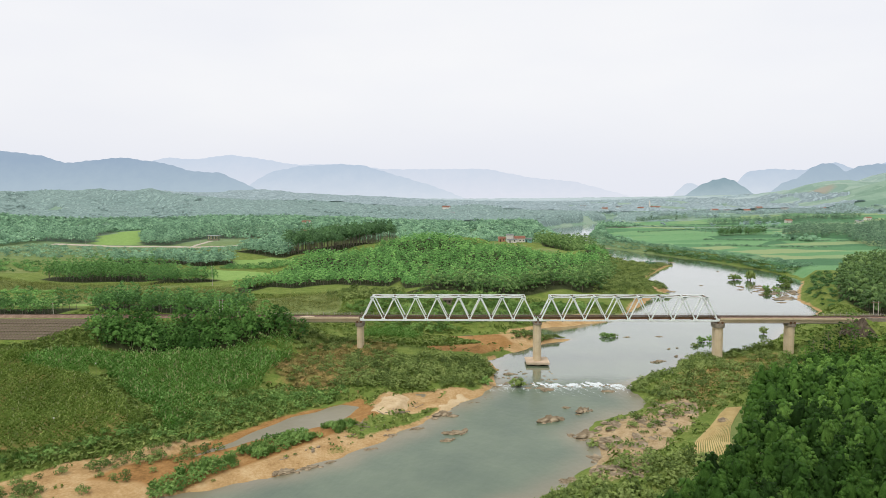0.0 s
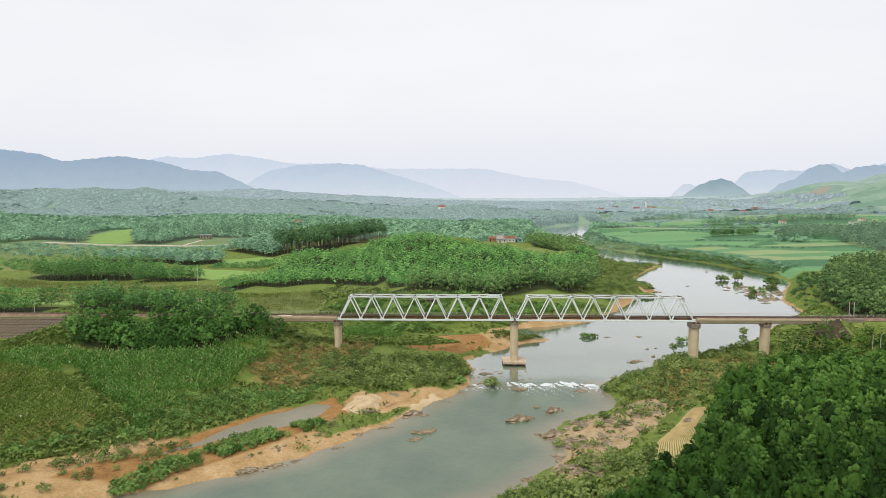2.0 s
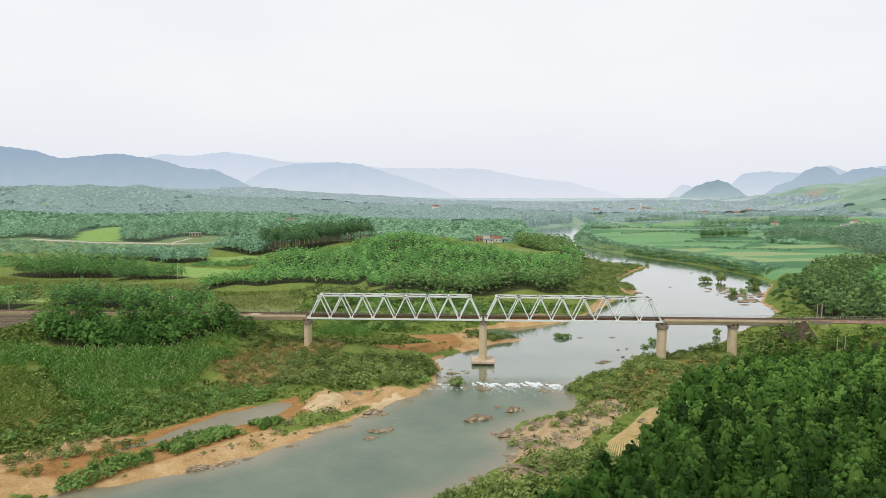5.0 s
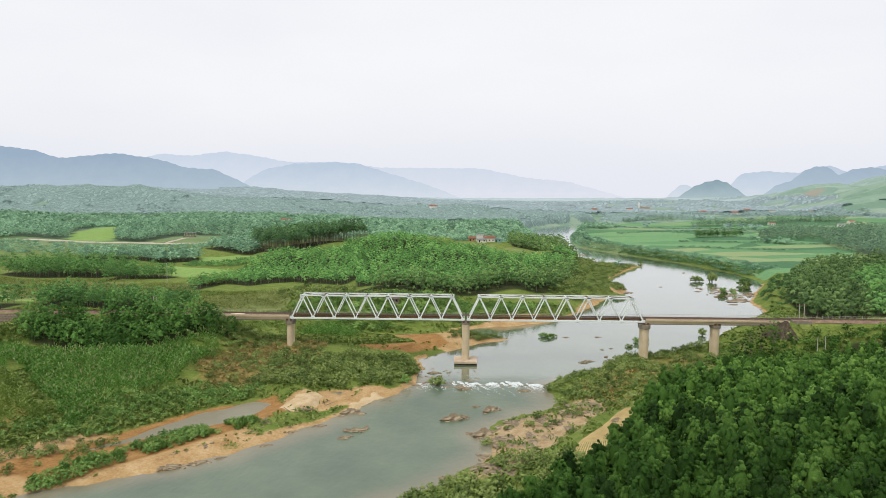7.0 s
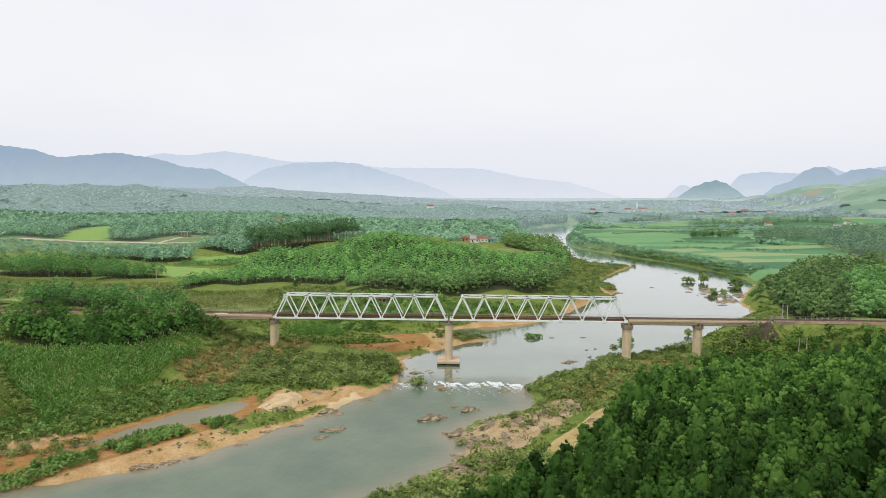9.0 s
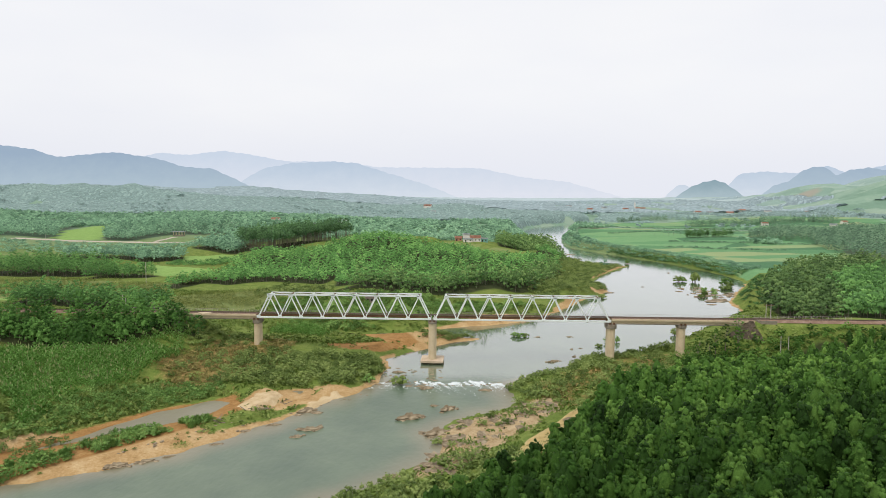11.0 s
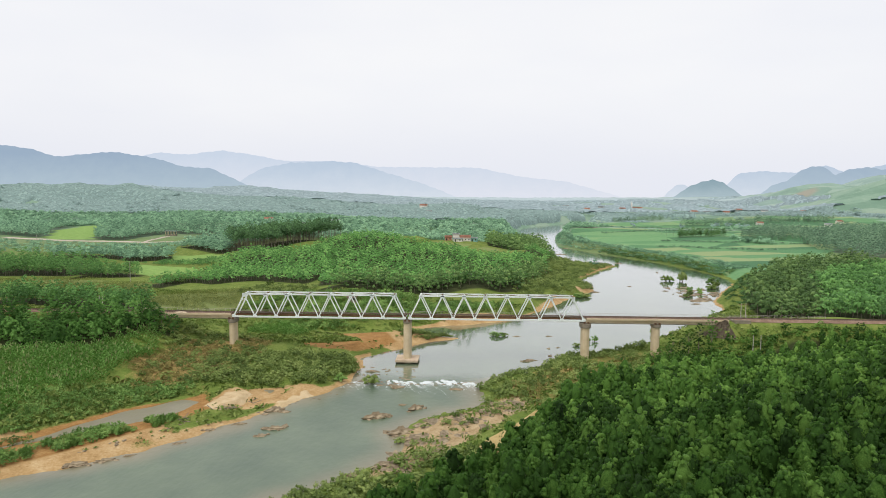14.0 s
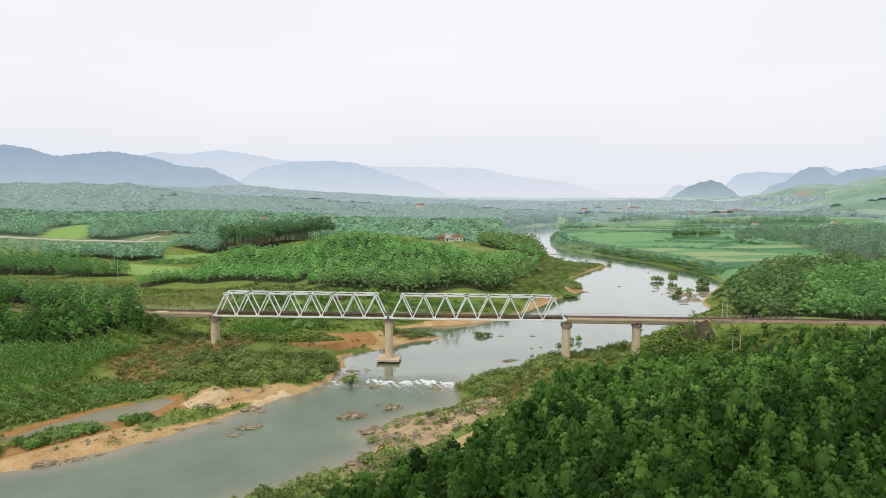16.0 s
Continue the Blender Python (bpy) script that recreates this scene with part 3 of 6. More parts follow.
ROCKY = [[(2, -98), (4, -80), (9, -68), (18, -60), (27, -52), (38, -49), (40, -60), (31, -72), (22, -82), (15, -94), (10, -104), (0, -108)]]
PADDY = [[(-395, 388), (-361, 412), (-372, 446), (-414, 531), (-470, 640), (-500, 640), (-452, 545), (-434, 470)], [(-210, 211), (-182, 200), (-154, 190), (-152, 177), (-175, 160), (-192, 172)], [(-118, 30), (-80, 44), (-80, 52), (-118, 46)], [(-265, 70), (-205, 66), (-200, 84), (-265, 84)], [(-210, 268), (-179, 268), (-153, 240), (-154, 216), (-198, 240)], [(-20, 62), (-62, 74), (-60, 84), (-10, 84), (6, 74)]]
MAIZE = [[(-139, 90), (-116, 103), (-98, 118), (-90, 100), (-84, 60), (-100, 50), (-124, 50)], [(-345, 176), (-290, 146), (-251, 130), (-223, 137), (-182, 136), (-226, 114), (-250, 106), (-345, 118)], [(-246, 102), (-226, 111), (-160, 132), (-145, 104), (-150, 80), (-199, 74), (-220, 70)], [(-350, 60), (-270, 60), (-270, 84), (-350, 84)], [(-112, 300), (-70, 304), (20, 312), (26, 330), (-60, 330), (-100, 330)], [(30, 300), (44, 290), (50, 310), (36, 320)], [(-400, 226), (-337, 214), (-318, 193), (-400, 190)]]
CROPS = [[(216, 240), (222, 300), (216, 360), (196, 440), (176, 520), (152, 600), (175, 720), (300, 800), (520, 760), (420, 480), (330, 330), (270, 235)], [(240, 900), (300, 1100), (900, 1300), (800, 900), (500, 820)], [(-600, 180), (-420, 180), (-420, 300), (-640, 300)]]

BARE_SLOPE = [(-900, 1900), (-760, 1850), (-600, 1950), (-560, 2080), (-700, 2120), (-880, 2040)]
BARE_SCAR = [[(1110, 2010), (1180, 2030), (1290, 2075), (1300, 2100), (1190, 2065), (1100, 2040)], [(1230, 1560), (1330, 1575), (1320, 1620), (1240, 1600)]]
BARE_BANK = [(201, 771), (259, 730), (225, 627), (189, 670)]


def axis(lo, hi, fine, out_lo, out_hi, grow):
    mid = np.arange(lo, hi + fine, fine)
    up, down = [mid[-1]], [mid[0]]
    s = fine
    while up[-1] < out_hi:
        s *= grow
        up.append(up[-1] + s)
    s = fine
    while down[-1] > out_lo:
        s *= grow
        down.append(down[-1] - s)
    return np.concatenate([down[:0:-1], mid, up[1:]])


def grid_faces(nx, ny):
    i = np.arange(nx * ny).reshape(ny, nx)
    return np.stack([i[:-1, :-1], i[:-1, 1:], i[1:, 1:], i[1:, :-1]], -1).reshape(-1, 4)


def ground():
    xs, ys = axis(-200, 200, 2.1, -4200, 4200, 1.06), axis(-150, 240, 2.1, -700, 4700, 1.021)
    gx, gy = np.meshgrid(xs, ys)
    p = np.stack([gx.ravel(), gy.ravel()], 1)
    z = land(p)
    me = mesh_of("ground", np.column_stack([p, z]), grid_faces(len(xs), len(ys)), M_GROUND)

    def zone(polys, soft=3.0):
        v = np.zeros(len(p))
        for poly in polys:
            v = np.maximum(v, step(-soft, soft, side(p, poly)))
        return v

    near = p[:, 1] < 1400
    shore = -side(p, RIVER)
    sand = np.maximum(zone(SAND), 0.75 * step(3.5, 0, shore) * (p[:, 1] < 230) * ((p[:, 0] < -14) | (p[:, 1] > 60)))
    a = np.column_stack([sand, np.maximum.reduce([0.62 * zone(DRY[:1], 6), 0.5 * zone(DRY[1:], 6), 0.45 * zone([CORN_OLD], 3)]), zone(PADDY, 1.5), np.ones(len(p))])
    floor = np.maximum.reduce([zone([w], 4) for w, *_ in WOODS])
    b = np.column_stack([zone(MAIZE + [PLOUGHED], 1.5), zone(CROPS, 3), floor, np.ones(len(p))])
    # first channels of c and d grow with distance, for the painted haze
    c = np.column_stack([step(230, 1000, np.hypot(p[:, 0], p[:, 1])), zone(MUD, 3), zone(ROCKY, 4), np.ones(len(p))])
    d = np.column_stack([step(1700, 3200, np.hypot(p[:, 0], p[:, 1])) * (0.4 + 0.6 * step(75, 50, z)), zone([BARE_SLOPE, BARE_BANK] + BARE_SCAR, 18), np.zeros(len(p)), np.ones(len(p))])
    for name, v in (("zone_a", a), ("zone_b", b), ("zone_c", c), ("zone_d", d)):
        at = me.attributes.new(name, "FLOAT_COLOR", "POINT")
        at.data.foreach_set("color", v.astype(np.float32).ravel())
    me.polygons.foreach_set("use_smooth", np.ones(len(me.polygons), bool))
    return tagged(new("ground", me), "river valley ground with grass, sand banks and fields", "ground", kind="structure")


# outline, spacing, tree height, kind of tree
WOODS = [
    ([(35, -95), (38, -88), (136, -88), (94, -152), (-6, -152), (0, -142), (8, -130), (16, -119), (22, -112), (29, -104)], 3.1, 8.0, "near"),
    ([(36, -88), (39, -82), (55, -56), (72, -46), (84, -24), (97, -27), (108, -28), (114, -22), (123, -15), (132, -10), (190, -10), (174, -34), (136, -88)], 3.1, 7.2, "back"),
    ([(-163, -8), (-150, -16), (-126, -22), (-106, -16), (-88, -10), (-80, -7), (-84, -4.6), (-164, -6)], 3.2, 8.0, "broad"),
    ([(-196, 50), (-124, 46), (-124, 64), (-200, 70)], 3.2, 9.0, "left"),
    ([(-300, 42), (-206, 44), (-204, 58), (-304, 64)], 3.4, 9.0, "left"),
    ([(-292, 160), (-272, 150), (-240, 149), (-221, 150), (-205, 165), (-225, 180), (-253, 186), (-280, 186), (-294, 174)], 3.6, 12.0, "left"),
    ([(-215, 138), (-204, 147), (-182, 150), (-178, 160), (-195, 168), (-212, 162)], 3.4, 8.0, "left"),
    ([(-290, 244), (-256, 247), (-220, 228), (-202, 248), (-205, 264), (-260, 268), (-305, 264)], 3.8, 8.0, "mid"),
    ([(-158, 122), (-146, 112), (-140, 136), (-125, 132), (-103, 146), (-70, 130), (-62, 180), (-104, 238), (-142, 238), (-146, 200), (-142, 165)], 3.4, 7.0, "hill"),
    ([(-60, 118), (-20, 110), (20, 134), (56, 166), (74, 232), (90, 296), (86, 330), (60, 268), (24, 264), (-30, 280), (-84, 286), (-106, 250), (-70, 180)], 3.6, 5.5, "hill"),
    ([(-62, 106), (-20, 100), (24, 126), (52, 148), (68, 188), (82, 240), (70, 240), (48, 180), (26, 150), (-30, 122)], 5.2, 10.0, "bamboo"),
    ([(-176, 290), (-160, 264), (-128, 250), (-108, 284), (-92, 312), (-86, 338), (-120, 350), (-165, 330)], 3.4, 15.0, "gum"),
    ([(-224, 313), (-186, 277), (-164, 256), (-160, 264), (-178, 290), (-170, 330), (-210, 345)], 3.6, 9.0, "mid"),
    ([(40, 330), (100, 330), (104, 400), (98, 480), (50, 500), (40, 400)], 4.5, 11.0, "bamboo"),
    ([(146, 44), (156, 80), (168, 112), (184, 140), (206, 178), (234, 222), (262, 262), (330, 292), (330, 250), (270, 210), (230, 160), (200, 110), (180, 60), (160, 26)], 4.8, 11.0, "grove"),
    ([(160, 24), (180, 60), (200, 110), (230, 160), (270, 210), (330, 250), (420, 280), (420, 60), (220, 18)], 5.2, 10.5, "bright"),
    ([(286, 582), (346, 592), (348, 602), (288, 596)], 3.8, 9.5, "copse"),
    ([(252, 606), (292, 608), (292, 618), (252, 618)], 7.0, 10.0, "mid"),
    ([(350, 560), (376, 522), (410, 530), (500, 680), (460, 720), (400, 640)], 7.5, 11.0, "belt"),
    ([(384, 480), (364, 403), (372, 335), (430, 330), (560, 470), (676, 820), (593, 790), (428, 563)], 7.5, 11.0, "belt"),
    ([(340, 1180), (440, 1170), (450, 1200), (345, 1215)], 8.0, 12.0, "belt"),
    ([(420, 980), (700, 1020), (760, 1090), (430, 1030)], 9.0, 12.0, "belt"),
    ([(-356, 410), (-326, 411), (-330, 455), (-322, 500), (-262, 522), (-266, 560), (-390, 600), (-414, 540), (-382, 460)], 4.6, 9.0, "mid"),
    ([(-540, 392), (-447, 408), (-398, 400), (-436, 470), (-456, 545), (-510, 560), (-600, 500)], 5.0, 9.0, "mid"),
]


def river():
    xs, ys = axis(-150, 300, 3.0, -900, 900, 1.08), axis(-160, 420, 3.0, -520, 1500, 1.02)
    gx, gy = np.meshgrid(xs, ys)
    p = np.stack([gx.ravel(), gy.ravel()], 1)
    me = mesh_of("river", np.column_stack([p, np.zeros(len(p))]), grid_faces(len(xs), len(ys)), M_WATER)
    d = side(p, RIVER)
    shallow = step(np.where(p[:, 1] < -20, 10.0, 6.0), 0.0, d + 2 * wobble(p, 8.0)) * 0.6 * (p[:, 1] < 120)
    rough = np.exp(-((p[:, 1] + 27) / 9) ** 2) * (np.abs(p[:, 0] - 4) < 30) + 0.35 * step(-15, -35, p[:, 1])
    at = me.attributes.new("depth", "FLOAT_COLOR", "POINT")
    at.data.foreach_set("color", np.column_stack([shallow, rough, step(-12, -30, p[:, 1] + 2 * wobble(p, 5.0)), rough * 0 + 1]).astype(np.float32).ravel())
    # the sheet ends under the banks
    bm = bmesh.new()
    bm.from_mesh(me)
    keep = np.maximum.reduce([side(p, RIVER), side(p, POND), side(p, CREEK), side(p, NOTCH)]) > -16 - 14 * step(400, 700, p[:, 1])
    bm.verts.ensure_lookup_table()
    bmesh.ops.delete(bm, geom=[bm.verts[i] for i in np.nonzero(~keep)[0]], context="VERTS")
    bm.to_mesh(me)
    bm.free()
    return tagged(new("water", me), "calm grey-green river water", "water", kind="structure")


ground()
river()


# ---- distant ranges ----
def ridge(name, label, y, profile, mat, deep=260.0, seed=0.0):
    """A range with folded slopes; profile: x, crest height."""
    px, pz = np.array(profile, float).T
    xs = np.linspace(px[0], px[-1], 260)
    crest = np.interp(xs, px, pz)
    k = np.hanning(7)
    crest = np.convolve(np.pad(crest, 3, "edge"), k / k.sum(), "valid")
    crest += (np.sin(xs / 23 + seed) + np.sin(xs / 9.1 + 2 * seed)) * 1.6
    rows = []
    for v in np.linspace(0, 1, 14):
        fold = 40 * np.sin(xs / 130 + seed + 2 * v) * v + 18 * np.sin(xs / 47 + 3 * v)
        rows.append(np.column_stack([xs, y - deep * v + fold * v, 10 + (crest - 10) * (1 - v) ** 1.25]))
    back = rows[0] + np.array([0, deep * 0.5, 0])
    back[:, 2] = 0
    rows.insert(0, back)
    me = mesh_of(name, np.concatenate(rows), grid_faces(len(xs), len(rows))[:, ::-1], mat)
    me.polygons.foreach_set("use_smooth", np.ones(len(me.polygons), bool))
    return tagged(new(name, me), label, "mountains", kind="structure")


# self-lit range colours with mist and the blue of distance painted in
B_PALE = hazed_backdrop_material("pale_range", (0.745, 0.775, 0.86), (0.60, 0.68, 0.80), 60, 360)
B_MIDDLE = hazed_backdrop_material("middle_range", (0.68, 0.74, 0.82), (0.49, 0.59, 0.72), 40, 300)
B_BLUE = hazed_backdrop_material("blue_range", (0.475, 0.58, 0.65), (0.335, 0.435, 0.56), 20, 330)
B_KARST = hazed_backdrop_material("blue_green_hill", (0.47, 0.575, 0.62), (0.26, 0.37, 0.43), 30, 160)
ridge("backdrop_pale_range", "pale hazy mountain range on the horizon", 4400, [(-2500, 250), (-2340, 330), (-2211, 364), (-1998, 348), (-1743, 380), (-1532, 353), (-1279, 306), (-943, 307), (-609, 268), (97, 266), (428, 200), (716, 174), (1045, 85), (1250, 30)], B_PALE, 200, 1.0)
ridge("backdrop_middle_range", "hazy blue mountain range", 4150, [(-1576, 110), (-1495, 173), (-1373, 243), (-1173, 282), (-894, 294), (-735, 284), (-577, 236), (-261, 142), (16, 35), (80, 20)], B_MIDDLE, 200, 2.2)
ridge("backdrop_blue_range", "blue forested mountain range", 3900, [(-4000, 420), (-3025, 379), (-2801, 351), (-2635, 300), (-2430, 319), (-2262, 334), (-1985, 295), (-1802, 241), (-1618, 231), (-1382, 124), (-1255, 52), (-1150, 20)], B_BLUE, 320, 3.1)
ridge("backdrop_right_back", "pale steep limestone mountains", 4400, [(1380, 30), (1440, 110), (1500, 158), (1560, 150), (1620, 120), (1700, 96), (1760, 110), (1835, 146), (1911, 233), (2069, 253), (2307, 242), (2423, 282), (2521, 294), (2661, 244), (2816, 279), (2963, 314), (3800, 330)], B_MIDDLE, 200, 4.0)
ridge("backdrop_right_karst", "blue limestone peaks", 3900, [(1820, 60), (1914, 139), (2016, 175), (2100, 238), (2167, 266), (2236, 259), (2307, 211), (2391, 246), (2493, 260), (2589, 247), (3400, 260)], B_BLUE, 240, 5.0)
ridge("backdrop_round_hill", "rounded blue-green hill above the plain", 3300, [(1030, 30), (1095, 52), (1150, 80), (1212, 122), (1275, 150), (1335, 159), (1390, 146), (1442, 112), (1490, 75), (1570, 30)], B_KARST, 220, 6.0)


# ---- the bridge ----
SPAN, PANEL = 64.0, 7.75
CHORD_Z, TOP_Z, RAIL_Z = 16.15, 24.45, 17.55


def truss_span(x0):
    t = thing("truss_span", (x0, 0, CHORD_Z), "white painted steel truss span of a railway bridge, on tall piers", "bridge span", "truss spans")
    h = TOP_Z - CHORD_Z
    lo = [1.0 + i * PANEL for i in range(9)]
    hi = [1.0 + (i + 0.5) * PANEL for i in range(8)]
    for y in (-2.5, 2.5):
        part("bottom_chord", beam(bmesh.new(), (lo[0] - 0.4, y, 0), (lo[-1] + 0.4, y, 0), 0.45, 0.55, 0.03), M_WHITE, t)
        part("top_chord", beam(bmesh.new(), (hi[0] - 0.3, y, h), (hi[-1] + 0.3, y, h), 0.5, 0.5, 0.03), M_WHITE, t)
        for i in range(8):
            for a, b in ((lo[i], hi[i]), (lo[i + 1], hi[i])):
                wide = 0.46 if (i == 0 and a == lo[0]) or (i == 7 and a == lo[8]) else 0.36
                part("diagonal", beam(bmesh.new(), (a, y, 0.2), (b, y, h - 0.2), 0.34, wide, 0.02), M_WHITE, t)
        for x, z in [(v, 0.25) for v in lo] + [(v, h - 0.2) for v in hi]:
            part("gusset_plate", box(bmesh.new(), (x, y, z), (1.3, 0.50, 0.85), None, 0.06), M_WHITE, t)
    for i, x in enumerate(hi):
        part("top_strut", beam(bmesh.new(), (x, -2.5, h), (x, 2.5, h), 0.3, 0.35), M_RUST if i % 2 else M_WHITE, t)
    for i in range(7):
        s = 1 if i % 2 else -1
        part("top_brace", beam(bmesh.new(), (hi[i], -2.4 * s, h + 0.02), (hi[i + 1], 2.4 * s, h + 0.02), 0.16, 0.16), M_RUST, t)
    for i, s in ((0, 1), (7, -1)):
        for f in (0.72, 0.86):
            x = lo[i if i == 0 else 8] * (1 - f) + hi[i] * f
            part("portal_strut", beam(bmesh.new(), (x, -2.4, h * f), (x, 2.4, h * f), 0.16, 0.2), M_WHITE, t)
    for x in lo:
        part("floor_beam", beam(bmesh.new(), (x, -2.4, 0.05), (x, 2.4, 0.05), 0.3, 0.6), M_RUST, t)
    for y in (-0.8, 0.8):
        part("stringer", beam(bmesh.new(), (lo[0], y, 0.45), (lo[-1], y, 0.45), 0.25, 0.5), M_RUST, t)
    part("walkway", box(bmesh.new(), (SPAN / 2, 1.75, 0.78), (SPAN - 1.6, 0.9, 0.08)), M_CONC_D, t)
    for x in lo[1:-1:2]:
        for y in (-2.5, 2.5):
            part("bracket", box(bmesh.new(), (x, y, -0.36), (0.35, 0.5, 0.18)), M_RUST, t)
    return t


def stadium(w, d, n=8):
    """Outline of a pier: w along the track, d across it, with rounded ends."""
    r = w / 2
    a = [(r * math.cos(v), d / 2 - r + r * math.sin(v)) for v in np.linspace(0, math.pi, n)]
    return a + [(-x, -y) for x, y in a]


def pier(x, base, w, d, cap_w, cap_h, label, footing=None):
    t = thing("bridge_pier", (x, 0, base), label, "bridge pier", "bridge piers")
    top = 15.1 - base
    part("shaft", prism(bmesh.new(), stadium(w, d), -1.5, top - cap_h), M_CONC, t)
    bm = prism(bmesh.new(), stadium(cap_w, d + 0.9), top - cap_h, top)
    bmesh.ops.bevel(bm, geom=[e for e in bm.edges if abs(e.verts[0].co.z - e.verts[1].co.z) < 0.01], offset=0.12, segments=1, affect="EDGES")
    part("cap", bm, M_CONC_D, t)
    for s in (-0.7, 0.7):
        for y in (-2.4, 2.4):
            part("bearing", box(bmesh.new(), (s, y, top + 0.35), (0.6, 0.6, 0.7), None, 0.05), M_RUST, t)
    if footing:
        bm = box(bmesh.new(), (0, 0, footing[2] - 0.35), (footing[0], footing[1], 0.8), None, 0.08)
        part("footing", bm, M_FOOT, t, "broad pale concrete footing slab")
    return t


def girder_span(x0, x1, panels=1):
    t = thing("girder_span", (x0, 0, 15.15), "tan concrete girder approach span with ballasted track", "bridge span", "approach spans")
    n = x1 - x0
    for y in (-1.6, 1.6):
        part("girder", box(bmesh.new(), (n / 2, y, 0.65), (n - 0.12, 0.5, 1.3), None, 0.04), M_CONC, t)
        part("flange", box(bmesh.new(), (n / 2, y, 0.12), (n - 0.14, 0.8, 0.24), None, 0.04), M_CONC_D, t)
    part("deck_slab", box(bmesh.new(), (n / 2, 0, 1.43), (n - 0.06, 5.2, 0.26), None, 0.03), M_CONC, t)
    for y in (-2.5, 2.5):
        part("kerb", box(bmesh.new(), (n / 2, y, 1.78), (n - 0.06, 0.22, 0.44), None, 0.03), M_CONC, t)
    part("ballast", box(bmesh.new(), (n / 2, 0, 1.80), (n - 0.06, 4.7, 0.48)), M_BALLAST, t)
    return t


truss_span(-SPAN)
truss_span(0.0)
pier(-64, 5.4, 2.3, 4.6, 3.2, 1.4, "slim concrete bridge pier on a dry grassy slope")
pier(0, 0.6, 2.8, 5.0, 3.1, 0.7, "tall concrete bridge pier standing in the river on a square footing", (8.2, 8.6, 0.7))
pier(64, 1.6, 2.8, 5.0, 3.9, 1.6, "tall concrete bridge pier among riverside shrubs")
pier(89, 3.0, 2.5, 4.6, 3.2, 1.1, "concrete bridge pier at the edge of the wood")
pier(-91, 10.5, 2.2, 4.2, 3.0, 1.2, "short concrete pier half hidden by bushes")
girder_span(-91, -64)
girder_span(64, 89)
girder_span(89, 114)


def abutment(x, turn, label):
    t = thing("abutment", (x, 0, 6.0), label, "abutment", turn=turn)
    part("seat", box(bmesh.new(), (1.2, 0, 4.5), (2.4, 6.0, 9.2), None, 0.1), M_CONC, t)
    part("back_wall", box(bmesh.new(), (2.2, 0, 10.2), (0.6, 6.0, 2.2), None, 0.05), M_CONC_D, t)
    for y in (-3.2, 3.2):
        bm = bmesh.new()
        v = [bm.verts.new((px, y + s, pz)) for s in (-0.25, 0.25) for px, pz in ((2.4, 0), (2.4, 11.3), (8, 11.3), (8, 8.0))]
        bm.faces.new(v[:4])
        bm.faces.new(v[4:][::-1])
        for i in range(4):
            j = (i + 1) % 4
            bm.faces.new((v[i], v[4 + i], v[4 + j], v[j]))
        part("wing_wall", bm, M_CONC_D, t)
    return t


abutment(113.2, 0, "dark stained concrete abutment under the last span")
abutment(-90.2, 180, "concrete abutment hidden behind trees")


def railway_track():
    t = thing("railway_track", (0, 0, RAIL_Z), "single railway track with rusty rails on dark sleepers", "railway track", kind="structure")
    for y in (-0.55, 0.55):
        bm = bmesh.new()
        beam(bm, (-420, y, -0.03), (420, y, -0.03), 0.07, 0.07)
        beam(bm, (-420, y, -0.11), (420, y, -0.11), 0.03, 0.12)
        beam(bm, (-420, y, -0.18), (420, y, -0.18), 0.14, 0.03)
        part("rail", bm, M_RAIL, t)
    # sleepers on the bridge and near it are pieces
    first = part("sleeper", box(bmesh.new(), (0, 0, 0), (0.26, 2.2, 0.2), None, 0.02), M_SLEEPER, t)
    first.matrix_basis = pose(-64, 0, -0.28)
    for i in range(1, 184):
        share(first, t, pose(-64 + i * 0.7, 0, -0.28, 0, 0, random.uniform(-1, 1)))
    bm = bmesh.new()
    for i in range(-180, 260):
        x = i * 0.9
        if not -64 < x < 64:
            box(bm, (x, 0, -0.26), (0.24, 2.1, 0.16))
    tagged(part("far_sleepers", bm, M_SLEEPER, t), kind="stuff")
    for x0, x1 in ((-420, -92), (116, 420)):
        bm = bmesh.new()
        v = [bm.verts.new((x, y, z)) for x in (x0, x1) for y, z in ((-2.9, -0.95), (-1.5, -0.24), (1.5, -0.24), (2.9, -0.95))]
        for i in range(3):
            bm.faces.new((v[i], v[4 + i], v[5 + i], v[i + 1]))
        bm.faces.new(v[:4])
        bm.faces.new(v[4:][::-1])
        bm.faces.new((v[3], v[7], v[4], v[0]))
        part("ballast_bed", bm, M_BALLAST, t)
    return t


railway_track()


def guard_rail(x0, x1, y, z):
    t = thing("guard_rail", (x0, y, z), "thin grey steel walkway railing along the bridge", "railing", "walkway railings")
    n = int((x1 - x0) / 2.0)
    first = part("post", box(bmesh.new(), (0, 0, 0.55), (0.09, 0.09, 1.1)), M_POLE, t)
    for i in range(1, n + 1):
        share(first, t, pose(i * (x1 - x0) / n, 0, 0))
    for h in (0.55, 1.05):
        part("bar", beam(bmesh.new(), (0, 0, h), (x1 - x0, 0, h), 0.05, 0.05), M_POLE, t)
    return t


guard_rail(-120, -64, 2.55, 17.05)
guard_rail(-63.5, -0.5, 2.1, 16.95)
guard_rail(0.5, 63.5, 2.1, 16.95)
guard_rail(64, 150, 2.55, 17.05)


# ---- trees and shrubs ----
rng = np.random.default_rng(5)


